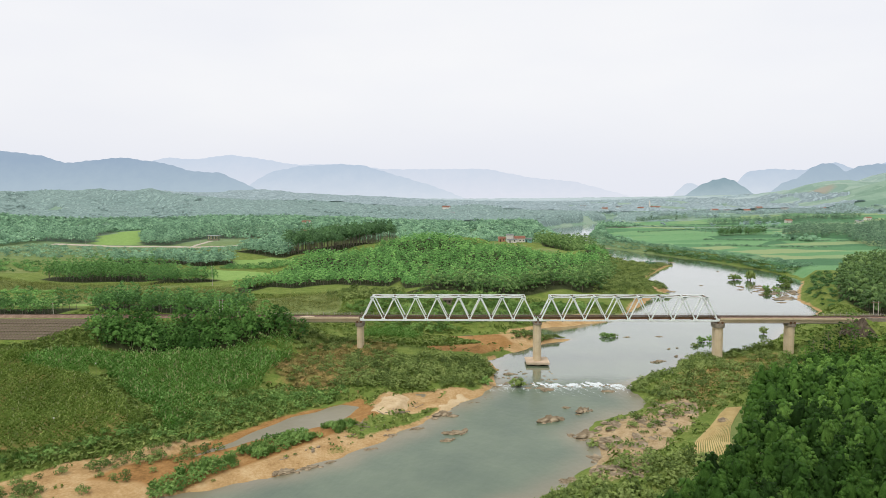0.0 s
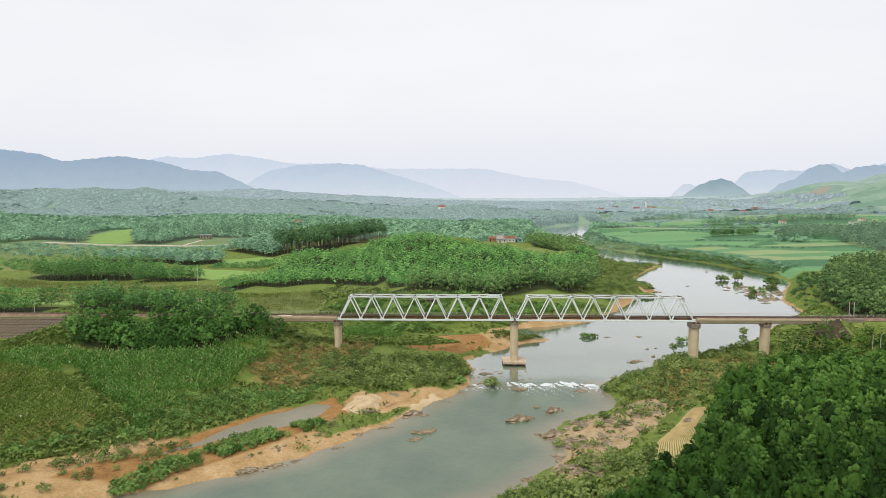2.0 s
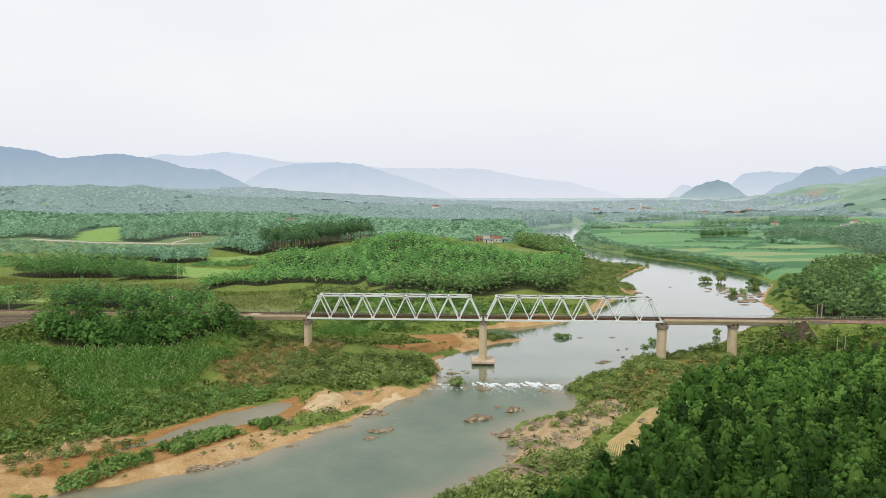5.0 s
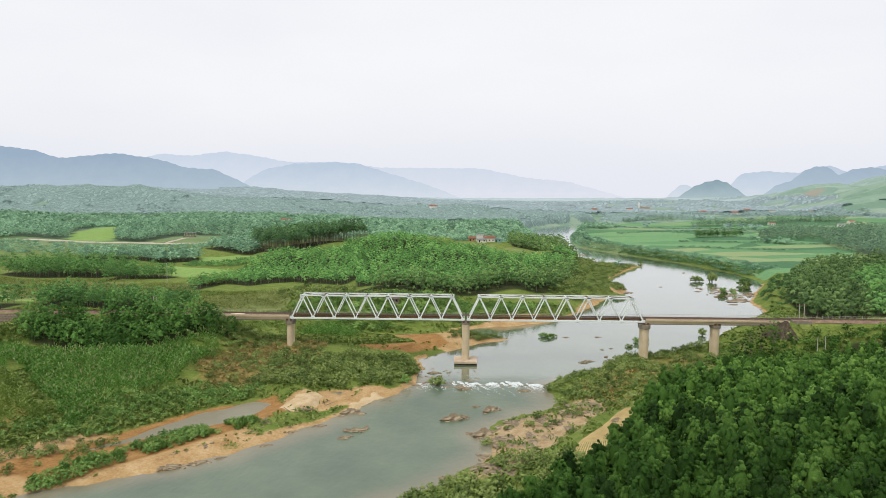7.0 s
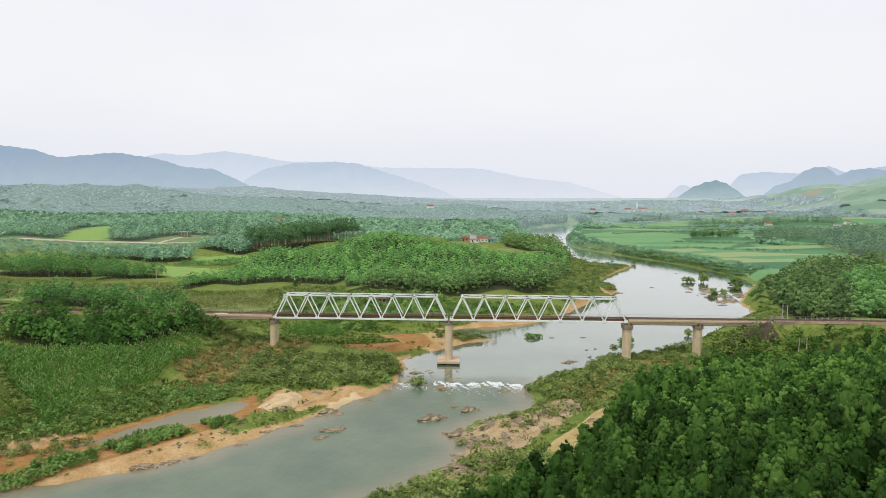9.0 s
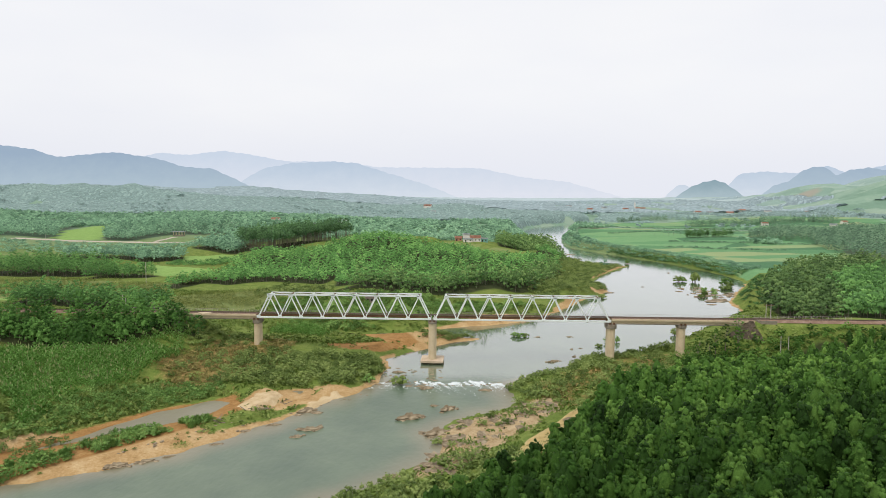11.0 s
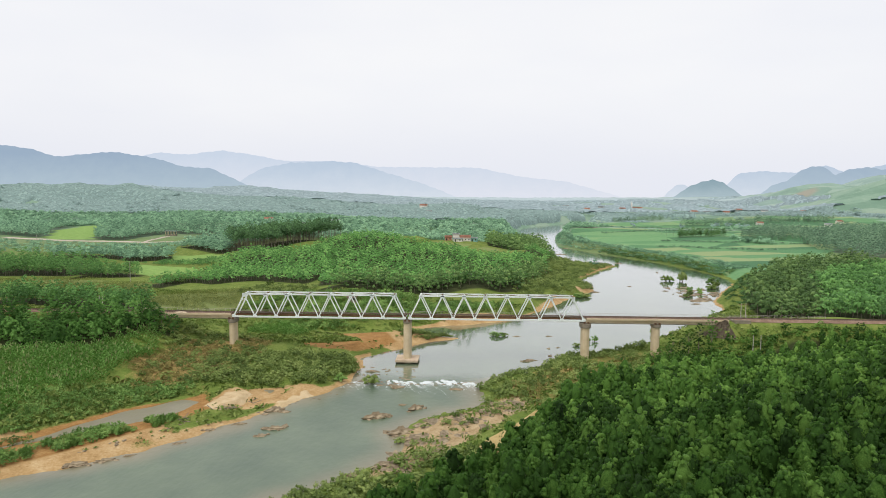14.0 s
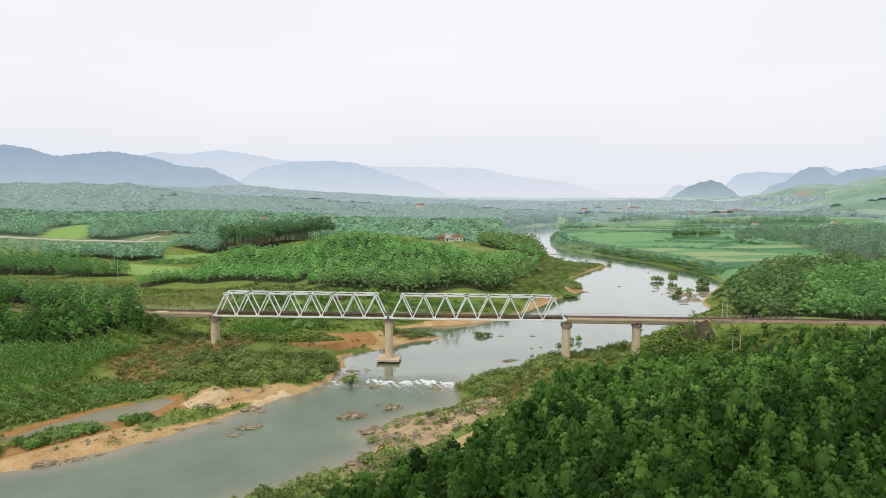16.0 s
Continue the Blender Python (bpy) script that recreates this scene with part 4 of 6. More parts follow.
def ball(level, under):
    """Corners and three-cornered faces of a small round lump, without its underside."""
    bm = bmesh.new()
    bmesh.ops.create_icosphere(bm, subdivisions=level, radius=1.0)
    bmesh.ops.delete(bm, geom=[f for f in bm.faces if f.normal.z < under], context="FACES")
    bm.verts.index_update()
    v, f = np.array([q.co[:] for q in bm.verts]), np.array([[q.index for q in g.verts] for g in bm.faces])
    bm.free()
    return v, f


BALLS = {0: ball(1, -0.1), 1: ball(1, -0.55), 2: ball(2, -0.55)}


def clumps(seed, lobes, level=1, loose=0, size=0.3, rough=0.2, heart=0.8):
    """A crown: uneven leaf clumps on a set of lobes (x, y, z, radius), with loose sprays of leaves standing out of them."""
    r = np.random.default_rng(seed)
    lobes = np.asarray(lobes, float)
    bv, bf = BALLS[level]
    v = heart * bv[None] * lobes[:, None, 3:4] * r.normal(1.0, rough, (len(lobes), len(bv), 1)).clip(0.5, 1.5)
    v = v * np.array([1, 1, 0.85]) + lobes[:, None, :3]
    f = bf[None] + (np.arange(len(lobes)) * len(bv))[:, None, None]
    vs, fs = [v.reshape(-1, 3)], [f.reshape(-1, 3)]
    if loose:
        w = cards(seed + 1, lobes, loose, size)
        q = np.arange(len(w)).reshape(-1, 4) + v.size // 3
        vs.append(w)
        fs += [q[:, :3], q[:, [0, 2, 3]]]
    return np.concatenate(vs), np.concatenate(fs)


def cards(seed, lobes, count, size, squash=1.0, up=-0.3):
    """Loose sprays on a set of lobes: small bent four-cornered blades that face outwards."""
    r = np.random.default_rng(seed)
    lobes = np.asarray(lobes, float)
    pick = r.choice(len(lobes), count, p=lobes[:, 3] ** 2 / (lobes[:, 3] ** 2).sum())
    d = r.normal(size=(count * 4, 3))
    d /= np.linalg.norm(d, axis=1, keepdims=True)
    d = d[d[:, 2] > up][:count]
    c, rad = lobes[pick, :3], lobes[pick, 3:4]
    at = c + d * rad * r.uniform(0.84, 1.14, (count, 1)) * np.array([1, 1, squash])
    nrm = d + r.normal(size=(count, 3)) * 0.5 + np.array([0, 0, 0.3])
    nrm /= np.linalg.norm(nrm, axis=1, keepdims=True)
    t = np.cross(nrm, r.normal(size=(count, 3)))
    t /= np.linalg.norm(t, axis=1, keepdims=True)
    b = np.cross(nrm, t)
    s = size * r.uniform(0.6, 1.35, (count, 1))
    v = np.stack([at - t * s, at - b * s * 0.55 + nrm * s * 0.25, at + t * s - nrm * s * 0.2, at + b * s * 0.55 + nrm * s * 0.2], 1)
    return v.reshape(-1, 3)


def blades(v):
    """Loose four-cornered blades as three-cornered faces."""
    q = np.arange(len(v)).reshape(-1, 4)
    return v, np.concatenate([q[:, :3], q[:, [0, 2, 3]]])


# crown forms: lobes, height of the middle, half height, lowest reach, size of a lobe, taper upwards
FORMS = {"block": (15, 0.52, 0.42, 1.75, 0.31, 0.35), "broad": (36, 0.47, 0.48, 1.80, 0.21, 0.30), "grove": (9, 0.48, 0.48, 1.70, 0.40, 0.30), "gum": (16, 0.74, 0.24, 1.60, 0.36, 0.20), "bamboo": (9, 0.46, 0.50, 1.80, 0.38, 0.30), "shrub": (8, 0.36, 0.46, 1.30, 0.34, 0.10), "hill": (6, 0.50, 0.42, 1.55, 0.43, 0.30), "far": (3, 0.42, 0.45, 1.15, 0.62, 0.10)}


def lobes_of(seed, h, r, kind):
    """Lobes of a crown of a tree h high and r wide at half width."""
    g = np.random.default_rng(seed)
    n, mid, half, reach, lump, taper = FORMS[kind]
    out = []
    for i in range(n):
        c = 1 - reach * (i + 0.5) / n
        s = math.sqrt(max(0.0, 1 - c * c)) * (1 - taper * max(0.0, c))
        a, k = i * 2.4 + g.uniform(-0.5, 0.5), g.uniform(0.62, 1.0)
        k = 1 - (1 - k) * 0.6
        out.append((r * s * k * math.cos(a), r * s * k * math.sin(a), h * (mid + half * c * g.uniform(0.8, 1.08)), r * lump * g.uniform(0.75, 1.3)))
    # the leafy heart of the crown
    out.append((0.0, 0.0, h * (mid - 0.12 * half), r * 0.62))
    return out


# leafy crowns: lowest leaves, widest part, shape of the upper half (two powers), unevenness, tufts, size of a tuft
LEAFY = {"acacia": (0.20, 0.36, 1.95, 0.68, 0.11, 28, 0.23)}


def leafy(seed, h, r, kind, count, size):
    """A single crown with a dark heart, round leaf tufts standing out of it and loose sprays over them."""
    g = np.random.default_rng(seed)
    low, wide, p, q, rough, tufts_n, lump = LEAFY[kind]
    waves = g.uniform(0, 6.28, 3)

    def girth(u, a):
        under = 0.62 + 0.38 * np.sin(np.clip(u / wide, 0, 1) * 1.57)
        over = np.clip(1 - np.clip((u - wide) / (1 - wide), 0, 1) ** p, 0, 1) ** q
        return r * np.where(u < wide, under, over) * (1 + rough * (np.sin(2 * a + waves[0]) + np.sin(3 * a + 7 * u + waves[1]) + 0.8 * np.sin(5 * a - 9 * u + waves[2])))

    def spots(n, reach):
        u = g.uniform(0, 1, n * 3)
        u = u[g.uniform(0, 1, n * 3) < 0.35 + 0.65 * (1 - u)][:n]
        a = np.arange(len(u)) * 2.4 + g.uniform(-0.5, 0.5, len(u))
        k = girth(u, a) * reach
        return u, a, np.column_stack([k * np.cos(a), k * np.sin(a), h * (low + (0.98 - low) * u)])

    bv, bf = BALLS[2]
    u, a = (bv[:, 2] - bv[:, 2].min()) / (1 - bv[:, 2].min()), np.arctan2(bv[:, 1], bv[:, 0])
    k = 0.70 * girth(u, a) * np.where(np.hypot(bv[:, 0], bv[:, 1]) < 0.05, 0, 1) * g.normal(1, 0.08, len(u)).clip(0.8, 1.2)
    vs, fs = [np.column_stack([k * np.cos(a), k * np.sin(a), h * (low + (0.94 - low) * u)])], [bf]
    tv, tf = BALLS[1]
    _, _, at = spots(tufts_n, 0.86)
    big = r * lump * g.uniform(0.7, 1.3, (len(at), 1, 1))
    w = tv[None] * big * g.normal(1, 0.28, (len(at), len(tv), 1)).clip(0.45, 1.6) + at[:, None]
    fs.append((tf[None] + (np.arange(len(at)) * len(tv))[:, None, None]).reshape(-1, 3) + len(vs[0]))
    vs.append(w.reshape(-1, 3))
    u, a, at = spots(count, g.uniform(0.92, 1.12))
    n = len(u)
    nrm = np.column_stack([np.cos(a), np.sin(a), 0.35 + 0.8 * u]) + g.normal(size=(n, 3)) * 0.4
    nrm /= np.linalg.norm(nrm, axis=1, keepdims=True)
    t = np.cross(nrm, g.normal(size=(n, 3)))
    t /= np.linalg.norm(t, axis=1, keepdims=True)
    b = np.cross(nrm, t)
    c = size * g.uniform(0.6, 1.4, (n, 1))
    at = at + nrm * g.uniform(0.0, 0.16, (n, 1)) * r
    v = np.stack([at - t * c, at - b * c * 0.62 + nrm * c * 0.22, at + t * c - nrm * c * 0.2, at + b * c * 0.62 + nrm * c * 0.2], 1).reshape(-1, 3)
    quad = np.arange(len(v)).reshape(-1, 4) + sum(len(x) for x in vs)
    return np.concatenate(vs + [v]), np.concatenate(fs + [quad[:, :3], quad[:, [0, 2, 3]]])


def crown_of(seed, h, r, kind, count, size):
    """Crown of one kind; near trees show more leaf sprays and less of the dark heart."""
    if kind in LEAFY:
        return leafy(seed, h, r, kind, count, size)
    return clumps(seed, lobes_of(seed, h, r, kind), 1 if kind == "broad" else 0, count, size, 0.2, 0.74)


def trunk_bm(h, r, seed, limbs=5):
    g = random.Random(seed)
    bm = bmesh.new()
    pts = [Vector((0, 0, -0.4))]
    for i in range(1, 5):
        pts.append(Vector((g.uniform(-0.12, 0.12) * i, g.uniform(-0.12, 0.12) * i, h * 0.8 * i / 4)))
    for i in range(4):
        rod(bm, pts[i], pts[i + 1], r * (1 - 0.2 * i), r * (0.8 - 0.2 * i), 6)
    for i in range(limbs):
        a, f = i * 2.4 + g.uniform(0, 1), g.uniform(0.4, 0.85)
        p = pts[1].lerp(pts[4], (f - 0.2) / 0.8)
        rod(bm, p, p + Vector((math.cos(a), math.sin(a), 0.9)) * h * 0.16, r * 0.35, r * 0.1, 5)
    return bm


def tree(kind, h, r, count, size, mat, seed, name, label, squash=1.0):
    """One tree with a trunk and a crown, to be copied."""
    t = thing(name, (0, 0, 0), label, "tree")
    part("trunk", trunk_bm(h, 0.016 * h + 0.02, seed), M_BARK, t)
    crown = new("crown", mesh_of("crown", *crown_of(seed, h, r, kind, count, size), mat))
    crown.parent = t
    return t


def remove(ob):
    for o in (*ob.children_recursive, ob):
        bpy.data.objects.remove(o)


def spread(poly, gap, seed):
    """Places inside an outline, about gap apart, uneven."""
    g = np.random.default_rng(seed)
    q = np.array(poly, float)
    lo, hi = q.min(0), q.max(0)
    xs, ys = np.meshgrid(np.arange(lo[0], hi[0], gap), np.arange(lo[1], hi[1], gap))
    p = np.stack([xs.ravel() + (ys.ravel() / gap % 2) * gap / 2, ys.ravel()], 1)
    p = p + g.uniform(-0.36, 0.36, p.shape) * gap
    return p[side(p, poly) > 0]


def mass(name, places, shapes, scales, mat, label, category, seed, sink=0.0):
    """Many plants joined into one object. shapes: corners and faces; every plant is turned and sized."""
    g = np.random.default_rng(seed)
    z = land(places) - sink
    which = g.integers(0, len(shapes), len(places))
    vs, fs, ts, done = [], [], [], 0
    for k, (v, f) in enumerate(shapes):
        at = np.nonzero(which == k)[0]
        if not len(at):
            continue
        a, s = g.uniform(0, 6.28, len(at)), scales[at]
        c, n = np.cos(a), np.sin(a)
        x = (v[None, :, 0] * c[:, None] - v[None, :, 1] * n[:, None]) * s[:, None] + places[at, 0:1]
        y = (v[None, :, 0] * n[:, None] + v[None, :, 1] * c[:, None]) * s[:, None] + places[at, 1:2]
        w = v[None, :, 2] * (s * g.uniform(0.85, 1.15, len(at)))[:, None] + z[at][:, None]
        vs.append(np.stack([x, y, w], -1).reshape(-1, 3))
        fs.append((f[None] + (np.arange(len(at)) * len(v))[:, None, None]).reshape(-1, 3) + done)
        ts.append(np.repeat(g.uniform(0, 1, len(at)), len(v)))
        done += len(at) * len(v)
    me = mesh_of(name, np.concatenate(vs), np.concatenate(fs), mat, np.concatenate(ts))
    return tagged(new(name, me), label, category, kind="stuff")


def stems(name, places, h, r, mat, label, seed):
    """Trunks of a wood, joined."""
    g = np.random.default_rng(seed)
    z = land(places)
    a = np.arange(4) * math.pi / 2
    ring = np.stack([np.cos(a) * r, np.sin(a) * r, a * 0], -1)
    v = np.concatenate([ring, ring * 0.5 + np.array([0, 0, h])])
    f = np.array([[i, (i + 1) % 4, 4 + (i + 1) % 4, 4 + i] for i in range(4)])
    base = np.column_stack([places, z - 0.3])
    vs = (base[:, None] + v[None]).reshape(-1, 3)
    fs = (f[None] + (np.arange(len(places)) * 8)[:, None, None]).reshape(-1, 4)
    return tagged(new(name, mesh_of(name, vs, fs, mat)), label, "trunks", kind="stuff")


def woods():
    spec = {
        "near": ("acacia", 1.85, 190, 0.16, M_LEAF, "dense green acacia plantation on the river bank"),
        "back": ("acacia", 1.8, 55, 0.2, M_LEAF_YOUNG, "dense green acacia plantation on the slope above the river"),
        "broad": ("broad", 2.6, 260, 0.2, M_LEAF_LEFT, "rounded broadleaf trees on the railway bank"),
        "left": ("block", 2.3, 70, 0.26, M_LEAF_BLOCK, "block of green acacia plantation in the fields"),
        "mid": ("hill", 2.9, 4, 0.5, M_LEAF_MID_HAZE, "strip of green plantation wood in the plain"),
        "bright": ("grove", 3.3, 16, 0.45, M_LEAF_BLOCK, "bright green broadleaf wood above the river bend"),
        "belt": ("grove", 3.2, 8, 0.5, M_LEAF_BELT, "dark mixed trees among the far fields"),
        "copse": ("grove", 2.6, 40, 0.5, M_LEAF_GROVE, "dark copse standing between the fields"),
        "grove": ("grove", 3.4, 20, 0.45, M_LEAF_OLIVE, "mixed broadleaf wood beside the river bend"),
        "hill": ("hill", 1.95, 10, 0.28, M_LEAF_HILL, "young acacia plantation covering the hill"),
        "bamboo": ("bamboo", 3.2, 26, 0.45, M_LEAF_BAMBOO, "olive green bamboo and mixed trees at the foot of the hill"),
        "gum": ("gum", 2.4, 14, 0.60, M_LEAF_DARK, "dark stand of tall slender gum trees"),
    }
    near = [tree("acacia", 8.0, 1.85, 220, 0.15, M_LEAF, 40 + i, "acacia_tree", "young acacia tree with a dense green crown in a plantation") for i in range(4)]
    for k, (poly, gap, h, kind) in enumerate(WOODS):
        shape, r, count, size, mat, label = spec[kind]
        p = spread(poly, gap, 100 + k)
        size_of = rng.uniform(0.72, 1.22, len(p))
        if kind == "back":
            size_of *= 1 - 0.38 * step(-52, -18, p[:, 1])
        if kind == "near":
            # the trees at the edge of the wood above the near bank stand singly
            one = (p[:, 1] < -112) & (p[:, 0] < 34) & (p[:, 1] > -160)
            one &= np.cumsum(one) <= 300
            zs = land(p)
            for i in np.nonzero(one)[0]:
                s = size_of[i]
                t = copy_thing(near[i % 4], pose(p[i, 0], p[i, 1], zs[i], 0, 0, rng.uniform(0, 360)) @ Matrix.Diagonal((s, s, s, 1)))
                t["group"] = "acacia trees"
            p, size_of = p[~one], size_of[~one]
        shapes = [crown_of(k * 10 + i, h, r, shape, count, size) for i in range(7)]
        mass("plantation_wood", p, shapes, size_of, mat, label, "wood", 200 + k)
        stems("wood_trunks", p, h * 0.55, 0.09 if kind != "gum" else 0.14, M_BARK, "slender grey trunks of the plantation", 300 + k)
    for t in near:
        remove(t)


woods()


def spikes(seed, count, h, r):
    """A tussock of tall leaning blades."""
    g = np.random.default_rng(seed)
    a, lean, tall = g.uniform(0, 6.28, count), g.uniform(0.1, 0.75, count), h * g.uniform(0.45, 1.0, count)
    d, s = np.stack([np.cos(a), np.sin(a), a * 0], -1), np.stack([-np.sin(a), np.cos(a), a * 0], -1)
    o = d * (r * 0.75 * np.sqrt(g.uniform(0, 1, count)))[:, None] * np.where(g.uniform(size=count) < 0.5, 1, -1)[:, None]
    up = np.array([0, 0, 1.0]) * tall[:, None]
    w = g.uniform(0.07, 0.16, count)[:, None] * s
    v = np.stack([o - w * 0.4, o + up * 0.55 + d * lean[:, None] * 0.3 - w, o + up + d * lean[:, None], o + up * 0.55 + d * lean[:, None] * 0.3 + w], 1)
    return blades(v.reshape(-1, 3))


def shrubs(name, poly, gap, h, r, count, size, mat, label, seed, kind="shrub", bare=9.0):
    """Bushes inside an outline; a lower bare leaves wider gaps between them."""
    p = spread(poly, gap, seed)
    p = p[wobble(p, 5.0, seed) + 0.6 * wobble(p, 14.0, seed) < bare]
    shapes = [clumps(seed + i, lobes_of(seed + i, h, r, kind), 0, int(count * 0.8), size * 0.85, 0.2, 0.66) for i in range(5)]
    if mat is M_REED:
        shapes = shapes[:4] + [spikes(seed + i, count, h, r) for i in range(1)]
    return mass(name, p, shapes, np.random.default_rng(seed).uniform(0.55, 1.3, len(p)), mat, label, "bushes", seed)


shrubs("riverside_bushes", [(-66, -40), (-66, -8), (-48, -4), (-30, -2), (-17, -6), (-16, -14), (-19, -30), (-26, -36), (-44, -36)], 2.4, 2.2, 1.6, 130, 0.24, M_SHRUB, "dense olive green riverside bushes", 500, bare=0.8)
shrubs("riverside_bushes", [(26, -50), (27, -34), (36, -18), (52, -4), (64, 8), (90, 16), (92, 2), (86, -16), (70, -40), (54, -52), (42, -60)], 3.4, 1.9, 1.6, 90, 0.24, M_SHRUB, "scattered olive green bushes on the rocky bank", 510, bare=0.35)
shrubs("reed_strip", [(-112, -128), (-94, -112), (-88, -102), (-81, -91), (-73, -80), (-63, -69), (-56, -66), (-53, -70), (-62, -80), (-72, -91), (-80, -102), (-90, -114), (-106, -131)], 1.5, 1.7, 1.15, 110, 0.20, M_REED, "strip of green reeds and bushes on the sand bar", 520, bare=0.55)
shrubs("sandbank_bushes", [(-124, -116), (-106, -95), (-94, -81), (-84, -84), (-88, -98), (-106, -116), (-116, -124)], 2.7, 1.8, 1.3, 90, 0.24, M_SHRUB, "scattered bushes on pale sand", 530, bare=0.3)
shrubs("sand_bar_weeds", [(-104, -122), (-80, -101), (-60, -82), (-46, -66), (-40, -66), (-56, -84), (-84, -107)], 2.6, 0.5, 0.6, 26, 0.2, M_TUFT, "sparse low weeds on the sand bar", 535, bare=-0.1)
shrubs("bank_grass", [(-131, -111), (-115, -95), (-104, -84), (-92, -73), (-82, -57), (-62, -46), (-64, -42), (-82, -48), (-92, -66), (-112, -86), (-128, -104)], 1.9, 1.5, 1.3, 90, 0.22, M_REED, "tall green grass on the bank below the maize field", 540)
shrubs("pond_bank_grass", [(-100, -86), (-89, -72), (-81, -60), (-67, -47), (-60, -42), (-64, -38), (-80, -42), (-92, -58), (-102, -78)], 1.5, 1.3, 1.1, 60, 0.2, M_REED, "tall green grass above the pond", 545)
shrubs("pond_bank_grass", [(-95, -84), (-87, -76), (-80, -64), (-72, -55), (-64, -48), (-70, -45), (-82, -56), (-94, -72)], 1.5, 1.2, 1.0, 50, 0.2, M_REED, "tall green grass along the pond", 547)
shrubs("near_bank_bushes", [(-4, -118), (2, -106), (10, -97), (22, -94), (32, -100), (22, -112), (8, -126), (-2, -136), (-14, -138), (-22, -124), (-8, -108), (0, -101)], 2.4, 2.1, 1.5, 90, 0.22, M_SHRUB, "olive green bushes on the near river bank", 550, bare=0.7)
shrubs("rocky_bank_bushes", ROCKY[0], 4.0, 1.2, 1.2, 80, 0.22, M_SHRUB, "low bushes among boulders on the bank", 555, bare=-0.15)
shrubs("road_scrub", [(-440, 276), (-220, 276), (-225, 376), (-440, 370)], 5.6, 2.4, 2.2, 10, 0.5, M_LEAF_MID_HAZE, "low scrub beside the dirt road", 556, bare=0.35)
shrubs("field_scrub", [(-420, 196), (-318, 194), (-206, 190), (-204, 224), (-300, 240), (-420, 262)], 4.6, 2.4, 2.1, 14, 0.45, M_LEAF_BLOCK, "green scrub between the fields", 557, bare=0.1)
shrubs("field_scrub", [(-200, 206), (-150, 204), (-146, 216), (-152, 236), (-200, 236)], 3.6, 2.6, 2.0, 14, 0.45, M_LEAF_BLOCK, "green scrub between the paddies", 558, bare=0.5)
shrubs("field_scrub", [(-160, 140), (-150, 128), (-142, 138), (-142, 176), (-152, 170)], 3.0, 3.2, 2.0, 20, 0.45, M_SHRUB, "olive scrub at the edge of the paddies", 559, bare=0.6)
shrubs("field_hedge", [(-345, 112), (-250, 102), (-222, 112), (-228, 116), (-250, 107), (-345, 118)], 2.2, 1.6, 1.4, 14, 0.4, M_CORN, "green hedge between the maize fields", 561)
shrubs("slope_bushes", [(-100, -14), (-84, -12), (-64, -2), (-62, 14), (-86, 14)], 3.0, 1.6, 1.4, 60, 0.36, M_SHRUB, "dry bushes on the slope below the bridge", 560)
shrubs("dry_slope_bushes", DRY[0], 1.9, 1.1, 1.0, 40, 0.2, M_SHRUB_DRY, "dry brown scrub on the slope below the bridge", 562, bare=0.25)
shrubs("slope_bushes", DRY[0], 3.0, 1.7, 1.3, 50, 0.22, M_SHRUB, "olive bushes among dry scrub on the slope", 564, bare=-0.1)
shrubs("cone_bushes", [(106, -16), (108, -9.5), (114, -10), (120, -7), (124, -8), (124, -16)], 2.2, 2.6, 1.5, 70, 0.22, M_LEAF_YOUNG, "green bushes growing over the paved slope", 566)
shrubs("shore_bushes", [(24, -34), (34, -20), (47, -9), (52, 1), (60, 9), (74, 11), (88, 18), (86, 10), (66, 3), (56, -8), (40, -20), (30, -34)], 2.3, 2.0, 1.5, 80, 0.22, M_SHRUB, "olive green bushes overhanging the water", 568, bare=0.6)
shrubs("bar_bushes", [(-6, 30), (4, 32), (16, 40), (4, 42), (-8, 38)], 1.6, 1.4, 1.2, 60, 0.32, M_SHRUB, "low green bushes on a sand bar", 570)
shrubs("back_bushes", [(-64, 42), (-30, 52), (-4, 62), (20, 82), (50, 112), (30, 110), (0, 96), (-60, 98), (-84, 70)], 3.6, 2.6, 2.0, 60, 0.5, M_REED, "green scrub on the bank behind the bridge", 580)
shrubs("field_edge_bushes", [(-100, 96), (-66, 92), (-60, 118), (-100, 126)], 4.4, 2.6, 2.2, 60, 0.55, M_SHRUB, "green scrub between fields", 590)
shrubs("bank_scrub", [(60, 120), (84, 160), (103, 186), (106, 210), (98, 224), (112, 264), (130, 302), (150, 338), (124, 346), (110, 390), (90, 340), (82, 280), (64, 195), (48, 150)], 2.7, 1.9, 1.7, 40, 0.36, M_SHRUB, "low olive scrub on the river bank", 600, bare=0.55)
shrubs("far_bank_scrub", [(219, 262), (214, 310), (202, 371), (182, 421), (165, 476), (148, 521), (137, 571), (146, 669), (164, 789), (198, 928), (212, 925), (182, 789), (164, 669), (158, 578), (170, 528), (186, 484), (204, 430), (224, 376), (236, 312), (240, 262)], 4.2, 2.6, 2.3, 22, 0.5, M_LEAF_MID_HAZE, "green scrub along the far river bank", 610)
shrubs("far_bank_scrub", [(218, 262), (213, 310), (201, 371), (181, 421), (164, 476), (170, 478), (188, 424), (208, 374), (221, 312), (226, 262)], 2.6, 2.4, 1.9, 22, 0.4, M_LEAF_GROVE, "dark green scrub at the foot of the river bank", 612)
